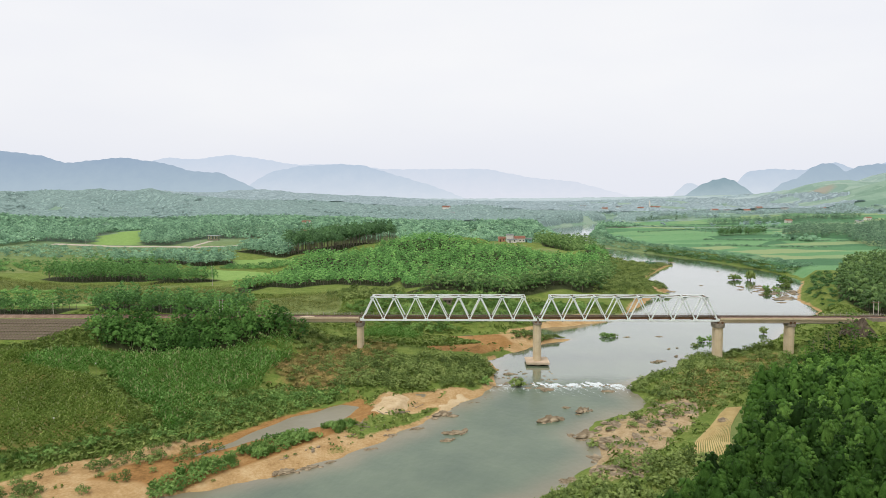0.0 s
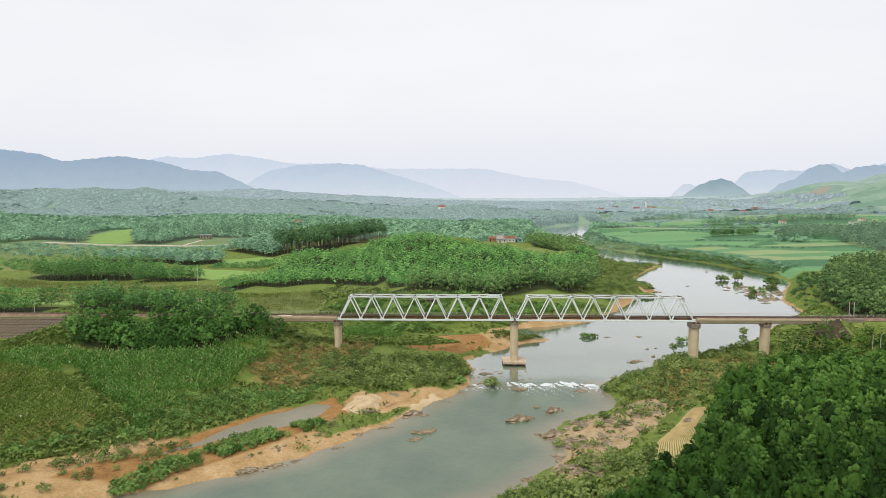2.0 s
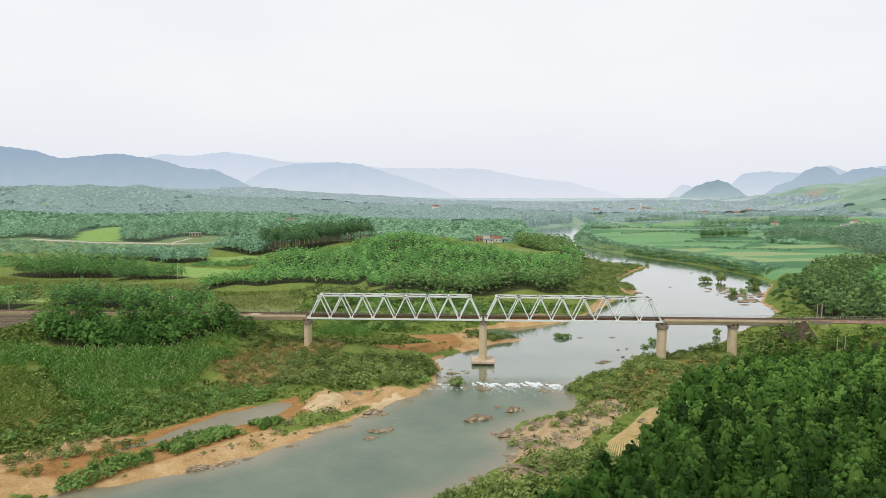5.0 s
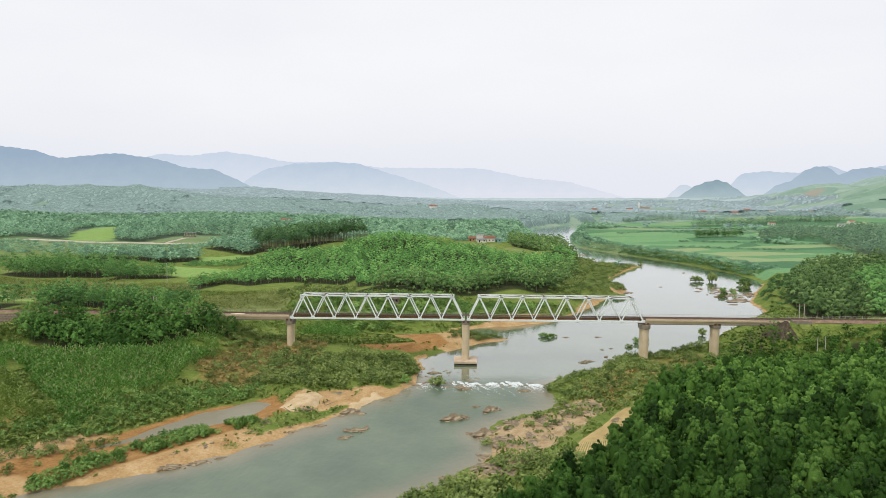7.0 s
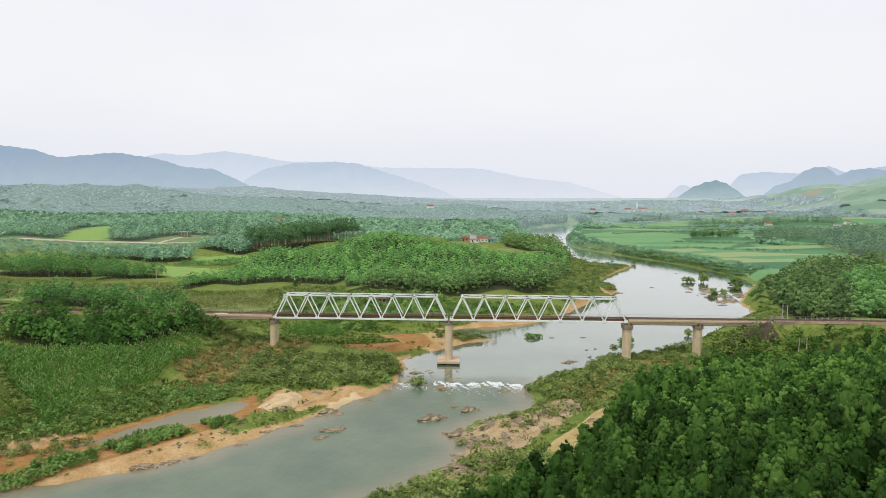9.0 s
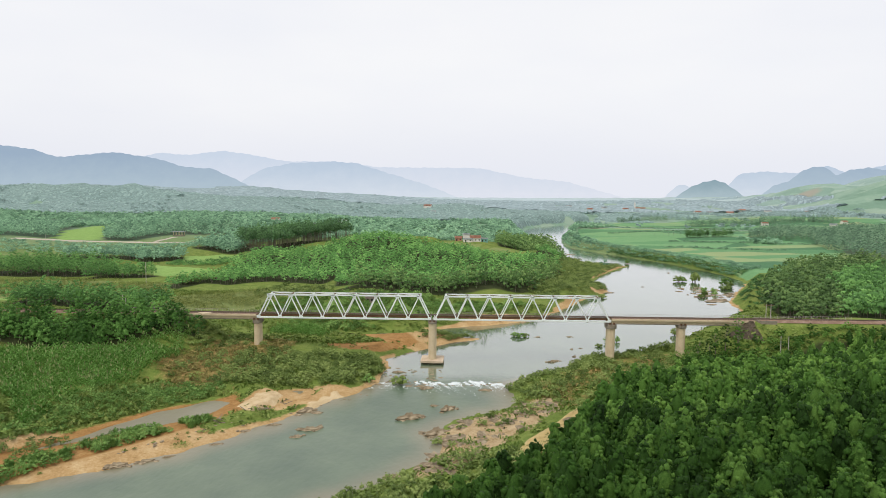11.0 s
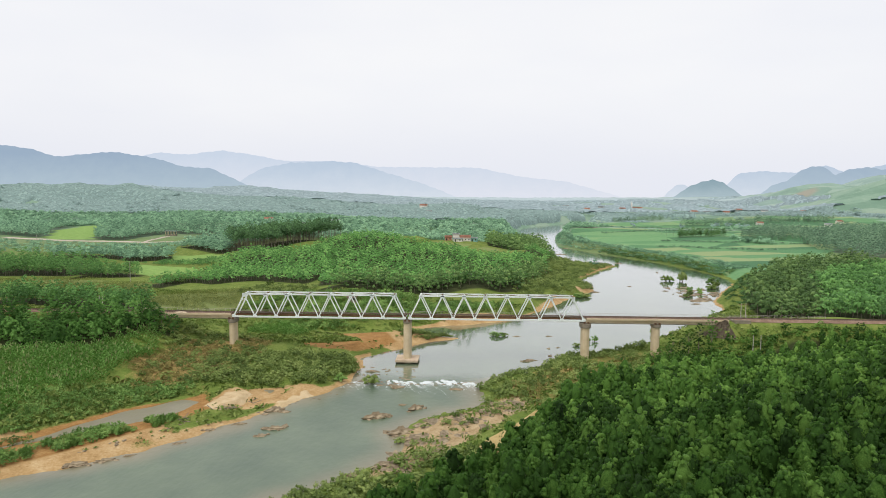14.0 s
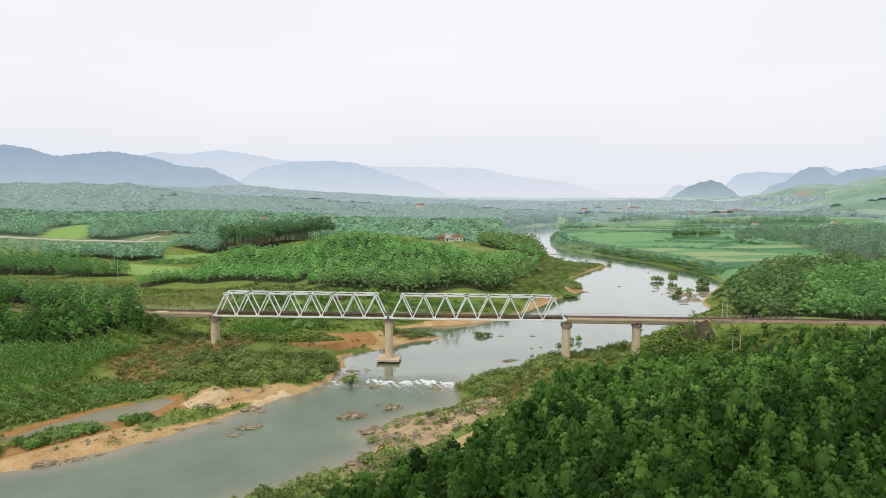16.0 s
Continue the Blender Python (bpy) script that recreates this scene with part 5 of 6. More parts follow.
shrubs("far_bank_scrub", [(152, 60), (164, 120), (170, 146), (194, 190), (214, 228), (226, 226), (204, 176), (180, 130), (166, 70)], 4.6, 1.7, 1.8, 60, 0.42, M_LEAF_GROVE, "green scrub along the river bank", 620)

for hedge in ([(225, 470), (300, 425), (332, 418), (333, 424), (302, 432), (228, 477)], [(250, 540), (390, 470), (392, 477), (252, 548)], [(205, 650), (300, 690), (420, 700), (420, 710), (300, 700), (205, 662)], [(230, 830), (420, 850), (520, 842), (520, 854), (420, 864), (230, 846)]):
    shrubs("field_hedge", hedge, 4.2, 2.2, 2.0, 10, 0.5, M_LEAF_BELT, "dark hedge between the far fields", 615, bare=0.75)
shrubs("bridge_end_scrub", [(82, -25), (110, -29), (124, -18), (112, -17), (103, -13), (98, -8), (84, -6)], 2.6, 3.4, 1.7, 100, 0.26, M_LEAF_YOUNG, "green scrub and saplings on the slope beside the bridge", 630)
shrubs("bridge_end_scrub", [(119, -17), (132, -10), (190, -10), (190, -4.6), (132, -4.6), (124, -9)], 2.6, 2.4, 1.6, 90, 0.26, M_LEAF_YOUNG, "green scrub along the railway cutting", 640)


def maize():
    """Rows of maize: each plant a stalk of bent blades."""
    g = np.random.default_rng(9)
    shapes = []
    for k in range(4):
        v = []
        for i in range(5):
            a, z = i * 2.3 + k, 0.40 + 0.34 * i
            d, s = np.array([math.cos(a), math.sin(a), 0]), np.array([-math.sin(a), math.cos(a), 0])
            o = np.array([0, 0, z])
            v += [o - s * 0.06, o + d * 0.26 + [0, 0, 0.48] - s * 0.10, o + d * 0.58 + [0, 0, 0.42], o + d * 0.26 + [0, 0, 0.48] + s * 0.10]
        shapes.append(blades(np.array(v, float)))
    tassel = blades(np.array([(-0.07, 0, 1.9), (0.05, 0.12, 2.25), (0.03, -0.02, 2.65), (-0.10, -0.10, 2.25), (0, -0.07, 1.9), (0.12, -0.06, 2.2), (-0.02, 0.03, 2.6), (-0.10, 0.10, 2.2)]))
    fields = ((CORN_GREEN, M_CORN, 1.4, "field of tall fresh green maize in rows"), (CORN_OLD, M_CORN_OLD, 1.2, "field of ripening olive brown maize"), (CORN_SMALL, M_CORN, 1.0, "small plot of green maize under the bridge"), (MAIZE[0], M_CORN_PALE, 1.0, "field of pale yellow-green maize beyond the railway"), (MAIZE[1], M_CORN_PALE, 1.0, "field of pale yellow-green maize beyond the railway"), (MAIZE[2], M_CORN_PALE, 1.0, "field of pale yellow-green maize beyond the railway"))
    for seed, (poly, mat, size, label) in enumerate(fields):
        q = np.array(poly, float)
        lo, hi = q.min(0), q.max(0)
        xs, ys = np.meshgrid(np.arange(lo[0], hi[0], 0.36 if seed < 3 else 0.9), np.arange(lo[1], hi[1], 2.5 if seed < 3 else 2.8))
        p = np.stack([xs.ravel(), ys.ravel() - 0.3 * (xs.ravel() - lo[0])], 1)
        p[:, 1] = lo[1] + (p[:, 1] - lo[1]) % (hi[1] - lo[1])
        p += g.uniform(-0.12, 0.12, p.shape)
        keep = (side(p, poly) > 0.6 + 0.8 * wobble(p, 6.0)) & (wobble(p, 11.0, 5.0) + 0.4 * wobble(p, 3.0) < 0.78)
        p = p[keep]
        mass("maize_field", p, shapes, size * g.uniform(0.75, 1.2, len(p)) * (1 + 0.15 * wobble(p, 14.0)), mat, label, "crop", 700 + seed)
        if seed < 2:
            few = p[g.uniform(0, 1, len(p)) < (0.22 if seed == 0 else 0.08)]
            mass("maize_tassels", few, [tassel], size * g.uniform(0.85, 1.15, len(few)), M_TASSEL, "pale flowering tassels above the maize", "crop", 720 + seed)


CORN_FAR = MAIZE[0]
maize()


BANK_UNDER = [(-62, 4), (-20, 18), (-30, 30), (-44, 20), (-64, 16)]
BANK = [(-134, -112), (-102, -89), (-93, -80), (-82, -69), (-62, -48), (-64, -40), (-82, -42), (-95, -70), (-134, -44), (-140, -50), (-104, -82), (-130, -104)]
BANK_LEFT = [(-215, -24), (-162, -21), (-148, -11), (-166, -8), (-178, -14), (-215, -19)]


def tufts():
    """Grass and weeds over the open ground near the river."""
    g = np.random.default_rng(31)
    shapes = [blades(cards(900 + i, [(0, 0, 0.15, 0.55), (0.4, 0.2, 0.1, 0.4)], 5, 0.32, 0.8, 0.0)) for i in range(5)]
    p = np.column_stack([g.uniform(-200, 150, 110000), g.uniform(-128, 110, 110000)])
    keep = (side(p, RIVER) < -2.5) & (np.abs(p[:, 1]) > 4.5) & ~((p[:, 0] < -160) & (np.abs(p[:, 1] + 10) < 8)) & (wobble(p, 6.0, 1.0) + 0.5 * wobble(p, 17.0) > g.uniform(-1.2, 0.1, 110000))
    for poly in SAND + MUD + ROCKY:
        keep &= (side(p, poly) < 0.5) | (g.uniform(0, 1, len(p)) < (0.30 if poly is ROCKY[0] else 0.06))
    for poly in [PLOUGHED, POND, CREEK, NOTCH, CORN_GREEN, CORN_OLD, CORN_FAR] + [w for w, *_ in WOODS]:
        keep &= side(p, poly) < 0
    p = p[keep][:14000]
    for poly, count in ((BANK, 6500), (BANK_LEFT, 2400), (BANK_UNDER, 1600)):
        q = np.array(poly, float)
        more = g.uniform(q.min(0), q.max(0), (count * 5, 2))
        p = np.concatenate([p, more[(side(more, poly) > 0) & (side(more, POND) < -1.5)][:count]])
    dry = np.maximum(side(p, DRY[0]), side(p, DRY[1]) - 9) > g.uniform(-6, 12, len(p))
    mass("meadow_grass", p[~dry], shapes, g.uniform(0.7, 1.8, (~dry).sum()), M_TUFT, "uneven green grass and weeds", "grass", 910)
    mass("dry_scrub_grass", p[dry], shapes, g.uniform(0.7, 1.6, dry.sum()), M_SHRUB_DRY, "dry brown grass and low scrub", "grass", 911)


tufts()


OPEN_LEFT = [(-450, 272), (-215, 272), (-222, 412), (-330, 420), (-450, 405)]
YARD = [(-335, 400), (-262, 400), (-240, 470), (-270, 500), (-330, 500)]


def plain():
    """Woods of the valley floor and the low hills, close to the left of the river, open fields to the right of it."""
    g = np.random.default_rng(21)
    bands = ((6.2, 330, 860, M_LEAF_MID_HAZE, 6, 6.5, 3.6, 0.7, "far", 0.6, "plantation woods covering the valley plain", 1.0), (17.0, 850, 1500, M_LEAF_FAR_HAZE, 0, 8.0, 5.0, 0.9, "far", 0.6, "trees standing out of the far woods", 1.3))
    for k, (gap, y0, y1, mat, n, h, r, size, form, sink, label, s) in enumerate(bands):
        wide = (y1 + 260) * 0.82
        p = spread([(-wide, y0), (wide, y0), (wide, y1), (-wide, y1)], gap, 40 + k)
        x, y = p.T
        mask = wobble(p * [1, 0.45], 60.0 * s, k) + 0.6 * wobble(p * [1, 0.6], 23.0 * s, 2 + k)
        right = x > 140 + 0.1 * (y - 300)
        limit = np.where(right, np.where(y < 1000, 0.55, 0.0), -0.72) if k == 0 else np.where(right, 0.2, 0.35)
        ok = (mask > limit + g.uniform(-0.15, 0.15, len(p))) & (np.abs(x - 0.02 * y) < (y + 260) * 0.80)
        ok &= side(p, RIVER) < -12
        for poly in PADDY + MAIZE + [YARD, BARE_SLOPE, OPEN_LEFT]:
            ok &= side(p, poly) < -4
        for poly in CROPS:
            ok &= (side(p, poly) < -4) | (mask > 0.95)
        for poly, *_ in WOODS:
            ok &= side(p, poly) < 0
        ok &= ~((np.abs(x + 20) < 150) & (y < 440)) & ~((x > -330) & (x < 100) & (y < 345))
        p = p[ok]
        p = p[land(p) < (60 if k == 0 else 105)]
        shapes = [clumps(800 + 10 * k + i, lobes_of(800 + i, h, r, form), 0, n, size) for i in range(6)]
        mass("plain_woods", p, shapes, g.uniform(0.7, 1.25, len(p)), mat, label, "woods", 820 + k, sink)


def canopy(x0, x1, y0, y1, cell, tall, mat, label, seed):
    """Close far woods as one uneven sheet of crowns, with clearings."""
    g = np.random.default_rng(seed)
    xs, ys = np.arange(x0, x1, cell), np.arange(y0, y1, cell)
    gx, gy = np.meshgrid(xs, ys)
    p = np.stack([gx.ravel(), gy.ravel()], 1) + g.uniform(-0.35, 0.35, (gx.size, 2)) * cell
    x, y = p.T
    mask = wobble(p * [1, 0.5], 95.0, seed) + 0.6 * wobble(p * [1, 0.6], 37.0, 2.0 + seed)
    hilly = step(60, 90, land(p)) * (x > 0)
    grow = (mask > np.where(x > 140 + 0.1 * (y - 300), np.where(y < 1300, 0.4, -0.1) + 3.0 * hilly, -1.15)) & (np.abs(x - 0.02 * y) < (y + 260) * 0.80)
    grow &= side(p, RIVER) < -7
    for poly in CROPS + PADDY[:1] + [BARE_SLOPE, BARE_BANK]:
        grow &= side(p, poly) < 0
    for poly, *_ in WOODS:
        grow &= side(p, poly) < 0
    up = tall * (0.45 + 0.55 * g.uniform(0, 1, len(p)) + 0.15 * wobble(p, 20.0, 1.0))
    z = land(p) + np.where(grow, up, -3.0)
    q = grid_faces(len(xs), len(ys))
    q = q[grow[q].any(1)]
    me = mesh_of("far_canopy", np.column_stack([p, z]), q, mat, g.uniform(0, 1, len(p)))
    return tagged(new("far_canopy", me), label, "woods", kind="stuff")


plain()
# the haze over these woods lies in their leaf colours
canopy(-1700, 1000, 855, 1560, 4.6, 6.0, M_LEAF_FAR_HAZE, "far green woods covering the low hills", 3)
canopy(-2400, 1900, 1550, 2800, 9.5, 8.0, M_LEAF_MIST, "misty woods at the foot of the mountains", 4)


# ---- rocks, islets and rapids ----
def boulder_mesh(seed, flat):
    g = random.Random(seed)
    bm = bmesh.new()
    bmesh.ops.create_icosphere(bm, subdivisions=3 if seed < 2 else 2, radius=1.0)
    off = Vector((g.uniform(0, 50), g.uniform(0, 50), g.uniform(0, 50)))
    for v in bm.verts:
        n = noise.fractal(v.co * 1.7 + off, 0.8, 2.1, 5)
        c = noise.voronoi(v.co * 1.5 + off)[0]
        v.co *= 0.75 + 0.38 * n + 0.75 * (c[1] - c[0])
        v.co.z *= flat
    me = bpy.data.meshes.new("rock")
    bm.to_mesh(me)
    bm.free()
    me.materials.append(M_ROCK)
    return me


ROCK_SHAPES = [boulder_mesh(i, (0.35, 0.5, 0.28, 0.62, 0.42, 0.3)[i]) for i in range(6)]


STONES = []


def rock(x, y, sx, sy=None, sz=None, turn=None, z=None, group="rocks in the river"):
    s = sy or sx * random.uniform(0.45, 0.9)
    if sx < 0.62:
        STONES.append((x, y, sx, z))
        return None
    ob = new("rock", random.choice(ROCK_SHAPES[:2] if sx > 1.6 else ROCK_SHAPES[2:]))
    ground_z = float(land(np.array([[x, y]]))[0])
    h = sz or (sx + s) * 0.55
    ob.matrix_basis = pose(x, y, (max(ground_z, -0.05) if z is None else z) + 0.02 * h, 0, 0, random.uniform(0, 360) if turn is None else turn) @ Matrix.Diagonal((sx, s, h, 1))
    return tagged(ob, "weathered brown river rock, half out of the water" if group.endswith("river") else "pale brown boulder on the stony bank", "rock", group)


for x, y, sx, sy, turn in ((-3, -61, 3.6, 1.3, 18), (7, -53, 2.6, 1.3, 40), (3, -50, 1.3, 1.1, 0), (-28, -71, 3.0, 1.1, 10), (-30, -76, 1.8, 0.9, 20), (-26, -70, 1.6, 0.8, 50), (-38, -68, 1.8, 0.5, 15), (-44, -73, 1.6, 0.9, 30), (-48, -82, 1.4, 0.6, 20), (-60, -93, 2.2, 0.8, 30), (-56, -90, 1.5, 0.6, 30), (-65, -96, 2.4, 1.0, 25), (5, -72, 3.2, 1.8, 20), (7, -77, 1.8, 1.0, 0), (-32, -57, 2.6, 1.2, 20), (-29, -58, 1.7, 0.9, 0), (-34, -60, 1.4, 0.8, 40), (-3, -98, 2.2, 1.1, 10), (57, 46, 1.3, 0.7, 0), (43, 45, 1.5, 0.9, 10), (44, 3, 2.6, 0.8, 35), (58, 25, 0.9, 0.6, 0), (53, 11, 0.9, 0.6, 20), (43, 23, 0.5, 0.4, 0), (54, 23, 0.8, 0.5, 0), (-11, -15, 2.0, 0.9, 10), (0, -33, 2.4, 0.9, 15), (-2, -31, 1.6, 0.8, 0), (18, -34, 1.9, 0.8, 5), (-16, -30, 1.4, 0.8, 0), (-6, -31, 1.3, 0.7, 0)):
    rock(x, y, sx, sy, None, turn)
    for k in range(8 if sx > 1.7 else 3):
        a, d = random.uniform(-1.2, 1.2), radians(turn)
        off = (a * sx, random.uniform(-1.0, 1.0) * sy)
        rock(x + off[0] * math.cos(d) - off[1] * math.sin(d), y + off[0] * math.sin(d) + off[1] * math.cos(d), sx * random.uniform(0.16, 0.46))
for i in range(44):
    f = i / 43
    rock(-18 + 43 * f + random.uniform(-1, 1), -25.5 - 3 * math.sin(3 * f) + random.uniform(-2.0, 1.0), random.uniform(0.35, 0.9), None, random.uniform(0.15, 0.4), None, 0.0)
for i in range(46):
    rock(random.uniform(-20, 4), random.uniform(-27, -9), random.uniform(0.3, 1.0), None, 0.3, None, 0.0)
for i in range(46):
    a, r = random.uniform(0, 6.28), random.random() ** 0.6
    x, y = 166 + 17 * r * math.cos(a) - 4 * math.sin(a), 176 + 34 * r * math.sin(a)
    rock(x, y, random.uniform(0.8, 3.4), None, random.uniform(0.5, 1.3), None, 0.0)
for x, y, s in ((158, 150, 6.5), (152, 138, 3.0), (163, 158, 4.0), (150, 189, 2.6), (132, 209, 1.6), (160, 364, 4.0), (141, 340, 3.0), (126, 348, 5.0), (175, 294, 1.2), (138, 533, 4.0), (121, 455, 6.0), (148, 345, 4.0), (103, 180, 3.0), (62, 112, 2.0)):
    rock(x, y, s, s * 0.6, 0.9, 15, 0.0)
for i in range(330):
    q = (random.uniform(0, 40), random.uniform(-106, -49))
    if side([q], ROCKY[0])[0] > -1:
        rock(*q, random.choice((0.3, 0.4, 0.5, 0.7, 0.9, 1.3, 1.8, 2.4)), None, random.uniform(0.25, 0.7), None, None, "boulders on the bank")
for i in range(30):
    f = random.random()
    rock(-70 + 52 * f + random.uniform(-1.5, 1.5), -97 + 57 * f ** 0.9 + random.uniform(-1.5, 1.5), random.uniform(0.25, 0.8), None, 0.3, None, None, "boulders on the bank")


def stones():
    """The small stones of the river and its banks, joined."""
    g = random.Random(12)
    vs, fs, done = [], [], 0
    zs = land(np.array([(x, y) for x, y, *_ in STONES]))
    for (x, y, s, z), under in zip(STONES, zs):
        me = g.choice(ROCK_SHAPES[2:])
        m = pose(x, y, max(float(under), -0.05) if z is None else z, 0, 0, g.uniform(0, 360)) @ Matrix.Diagonal((s, s * g.uniform(0.5, 0.9), s * 0.8, 1))
        vs += [(m @ v.co)[:] for v in me.vertices]
        fs += [[i + done for i in f.vertices] for f in me.polygons]
        done += len(me.vertices)
    return tagged(new("small_stones", mesh_of("small_stones", np.array(vs), np.array(fs), M_ROCK)), "small brown stones along the water and the banks", "stones", kind="stuff")


stones()


def rapids():
    """White water where the river drops over its rocky sill: many low crests."""
    g = np.random.default_rng(77)
    vs, fs = [], []
    for i in range(2600):
        f = g.uniform(0, 1)
        if f < 0.12:
            x, y = g.uniform(-19, -6), -31 + g.normal() * 2.2
        else:
            x = -4 + 29 * (f - 0.12) / 0.88
            y = -25.6 - 1.3 * math.sin(x / 3.1) - 0.7 * math.sin(x * 1.3) - abs(g.normal()) * (3.0 if g.uniform() < 0.75 else 5.5)
        if math.sin(x * 0.9) + math.sin(x * 2.3 + y) < -0.4:
            continue
        s = g.uniform(0.06, 0.42) * (1.25 if y > -28.5 else 0.6)
        a = g.normal() * 0.5 + 1.3
        n, base = 7, len(vs) * 1
        u, w = np.array([math.cos(a), math.sin(a)]), np.array([-math.sin(a), math.cos(a)])
        ring = []
        for k in range(8):
            t = k * math.pi / 4
            r = s * g.uniform(0.6, 1.2)
            q = u * math.cos(t) * r * 1.9 + w * math.sin(t) * r * 0.6
            ring.append((x + q[0], y + q[1], 0.015))
        top = (x, y, 0.06 + 0.22 * s * g.uniform(0.6, 1.4))
        b = len(vs)
        vs += ring + [top]
        for k in range(0, 8, 2):
            fs.append((b + k, b + (k + 1) % 8, b + (k + 2) % 8, b + 8))
    me = mesh_of("rapids_foam", np.array(vs), np.array(fs), M_FOAM)
    me.polygons.foreach_set("use_smooth", np.ones(len(me.polygons), bool))
    return tagged(new("rapids_foam", me), "white foam of small rapids over rocks", "rapids", kind="stuff")


rapids()


def dune(poly):
    """A low mound of pale dry sand."""
    q = np.array(poly, float)
    lo, hi = q.min(0) - 1, q.max(0) + 1
    xs, ys = np.arange(lo[0], hi[0], 0.6), np.arange(lo[1], hi[1], 0.6)
    gx, gy = np.meshgrid(xs, ys)
    p = np.stack([gx.ravel(), gy.ravel()], 1)
    d = side(p, poly) + 0.7 * wobble(p, 3.0)
    z = land(p) - 0.35 + 0.85 * step(-0.8, 5.0, d) + 0.10 * wobble(p, 1.7, 3.0) + 0.05 * wobble(p, 0.7)
    me = mesh_of("sand_dune", np.column_stack([p, z]), grid_faces(len(xs), len(ys)), M_DUNE)
    me.polygons.foreach_set("use_smooth", np.ones(len(me.polygons), bool))
    return tagged(new("sand_dune", me), "low mound of pale dry sand on the point", "sand bank", "sand mounds")


dune([(-54, -59), (-53, -50), (-47, -42), (-42, -40), (-40, -45), (-40, -53), (-43, -62), (-48, -64)])
dune([(-35, -60), (-35, -53), (-32, -45), (-27, -39), (-23, -43), (-27, -52), (-30, -58)])

SHRUB_KIND = []
for i in range(4):
    t = thing("shrub", (0, 0, 0), "rounded green shrub on a rock in the river", "shrub", "shrubs in the river")
    bm = bmesh.new()
    for k in range(5):
        rod(bm, (0, 0, -0.2), (0.5 * math.cos(k * 1.3 + i), 0.5 * math.sin(k * 1.3 + i), 1.1), 0.06, 0.02, 5)
    part("stems", bm, M_BARK, t)
    c = new("crown", mesh_of("crown", *clumps(950 + i, lobes_of(950 + i, 2.0, 1.25, "shrub"), 1, 120, 0.18), M_REED if i % 2 else M_SHRUB))
    c.parent = t
    SHRUB_KIND.append(t)
for i, (x, y, s, h) in enumerate(((-9, -29, 1.9, 1.7), (-19, -29, 1.5, 1.4), (-21, -26, 1.3, 1.2), (35, 44, 1.8, 1.2), (38, 46, 1.2, 0.9), (33, 45, 1.1, 1.2), (104, 53, 1.5, 2.0), (71, 36, 1.6, 1.4), (66, 28, 1.1, 0.9), (75, 37, 1.0, 1.5), (166, 240, 3.0, 2.6), (169, 241, 2.2, 2.0), (177, 238, 2.4, 4.2), (176, 240, 1.6, 3.0), (160, 172, 1.6, 1.8), (165, 186, 1.8, 2.0), (155, 164, 1.5, 1.3), (172, 190, 1.4, 1.4), (189, 209, 3.0, 2.6), (193, 222, 3.2, 3.2), (184, 200, 2.2, 1.8), (168, 176, 1.2, 1.6), (91, 159, 3.4, 1.8), (88, 156, 2.6, 1.5), (94, 160, 2.4, 1.3), (160, 366, 1.8, 2.4), (130, 349, 2.6, 1.6), (122, 350, 2.2, 1.4))):
    copy_thing(SHRUB_KIND[i % 4], pose(x, y, max(0.0, float(land([(x, y)])[0])) - 0.25, 0, 0, 70 * i) @ Matrix.Diagonal((s, s, h, 1)))
for t in SHRUB_KIND:
    remove(t)
# slender trees beside the bridge end
for i, (x, y, h) in enumerate(((92, -10, 9.5), (95, -12, 8.0), (98, -9, 10.5), (101, -10, 12.0), (104, -13, 9.0), (106, -8, 12.5), (90, -14, 7.5), (86, -17, 7.0))):
    t = tree("broad", h, 1.9, 200, 0.2, M_LEAF_YOUNG if i % 3 else M_LEAF, 60 + i, "slender_tree", "slender young tree with loose green leaves beside the bridge")
    t.matrix_basis = pose(x, y, float(land([(x, y)])[0]), 0, 0, 40 * i)
    t["group"] = "trees by the bridge end"


# ---- works of people ----
def on(x, y, lift=0.0):
    return (x, y, float(land([(x, y)])[0]) + lift)


def utility_pole(x, y, foot, top, twin=0.0, arm=True, label="pale concrete power pole with a steel cross-arm"):
    t = thing("utility_pole", (x, y, foot), label, "power pole", "power poles")
    h = top - foot
    for dx in ((0.0, twin) if twin else (0.0,)):
        part("pole", rod(bmesh.new(), (dx, 0, -0.5), (dx, 0, h), 0.17, 0.11, 8), M_POLE, t)
    if arm:
        bar = part("cross_arm", beam(bmesh.new(), (-0.9, 0, h - 0.5), (twin + 0.9, 0, h - 0.5), 0.12, 0.14), M_RUST, t)
        for dx in (-0.8, twin / 2, twin + 0.8):
            part("insulator", rod(bmesh.new(), (dx, 0, h - 0.43), (dx, 0, h - 0.12), 0.07, 0.05, 6), M_DARK, bar)
    return t


utility_pole(116.2, -17, float(land([(116.2, -17)])[0]), 14.8, 0.0, False, "plain concrete pole rising from the wood")
utility_pole(118.6, -17.2, float(land([(118.6, -17.2)])[0]), 14.9, 0.0, False, "plain concrete pole rising from the wood")
utility_pole(160.5, -17, float(land([(160.5, -17)])[0]), 18.5, 0.0, False, "plain concrete pole rising from the wood")
utility_pole(121.4, 5.8, 14.5, 21.9, 1.7)
utility_pole(-119.8, 10, 12.5, 21.7, 1.2)
utility_pole(-205, 40, 9.5, 15.5, 0.0)
utility_pole(-170, 128, 10.5, 22.0, 0.0)
utility_pole(-395, 380, 12.0, 22.0, 0.0)
utility_pole(-290, 398, 12.0, 20.0, 0.0)


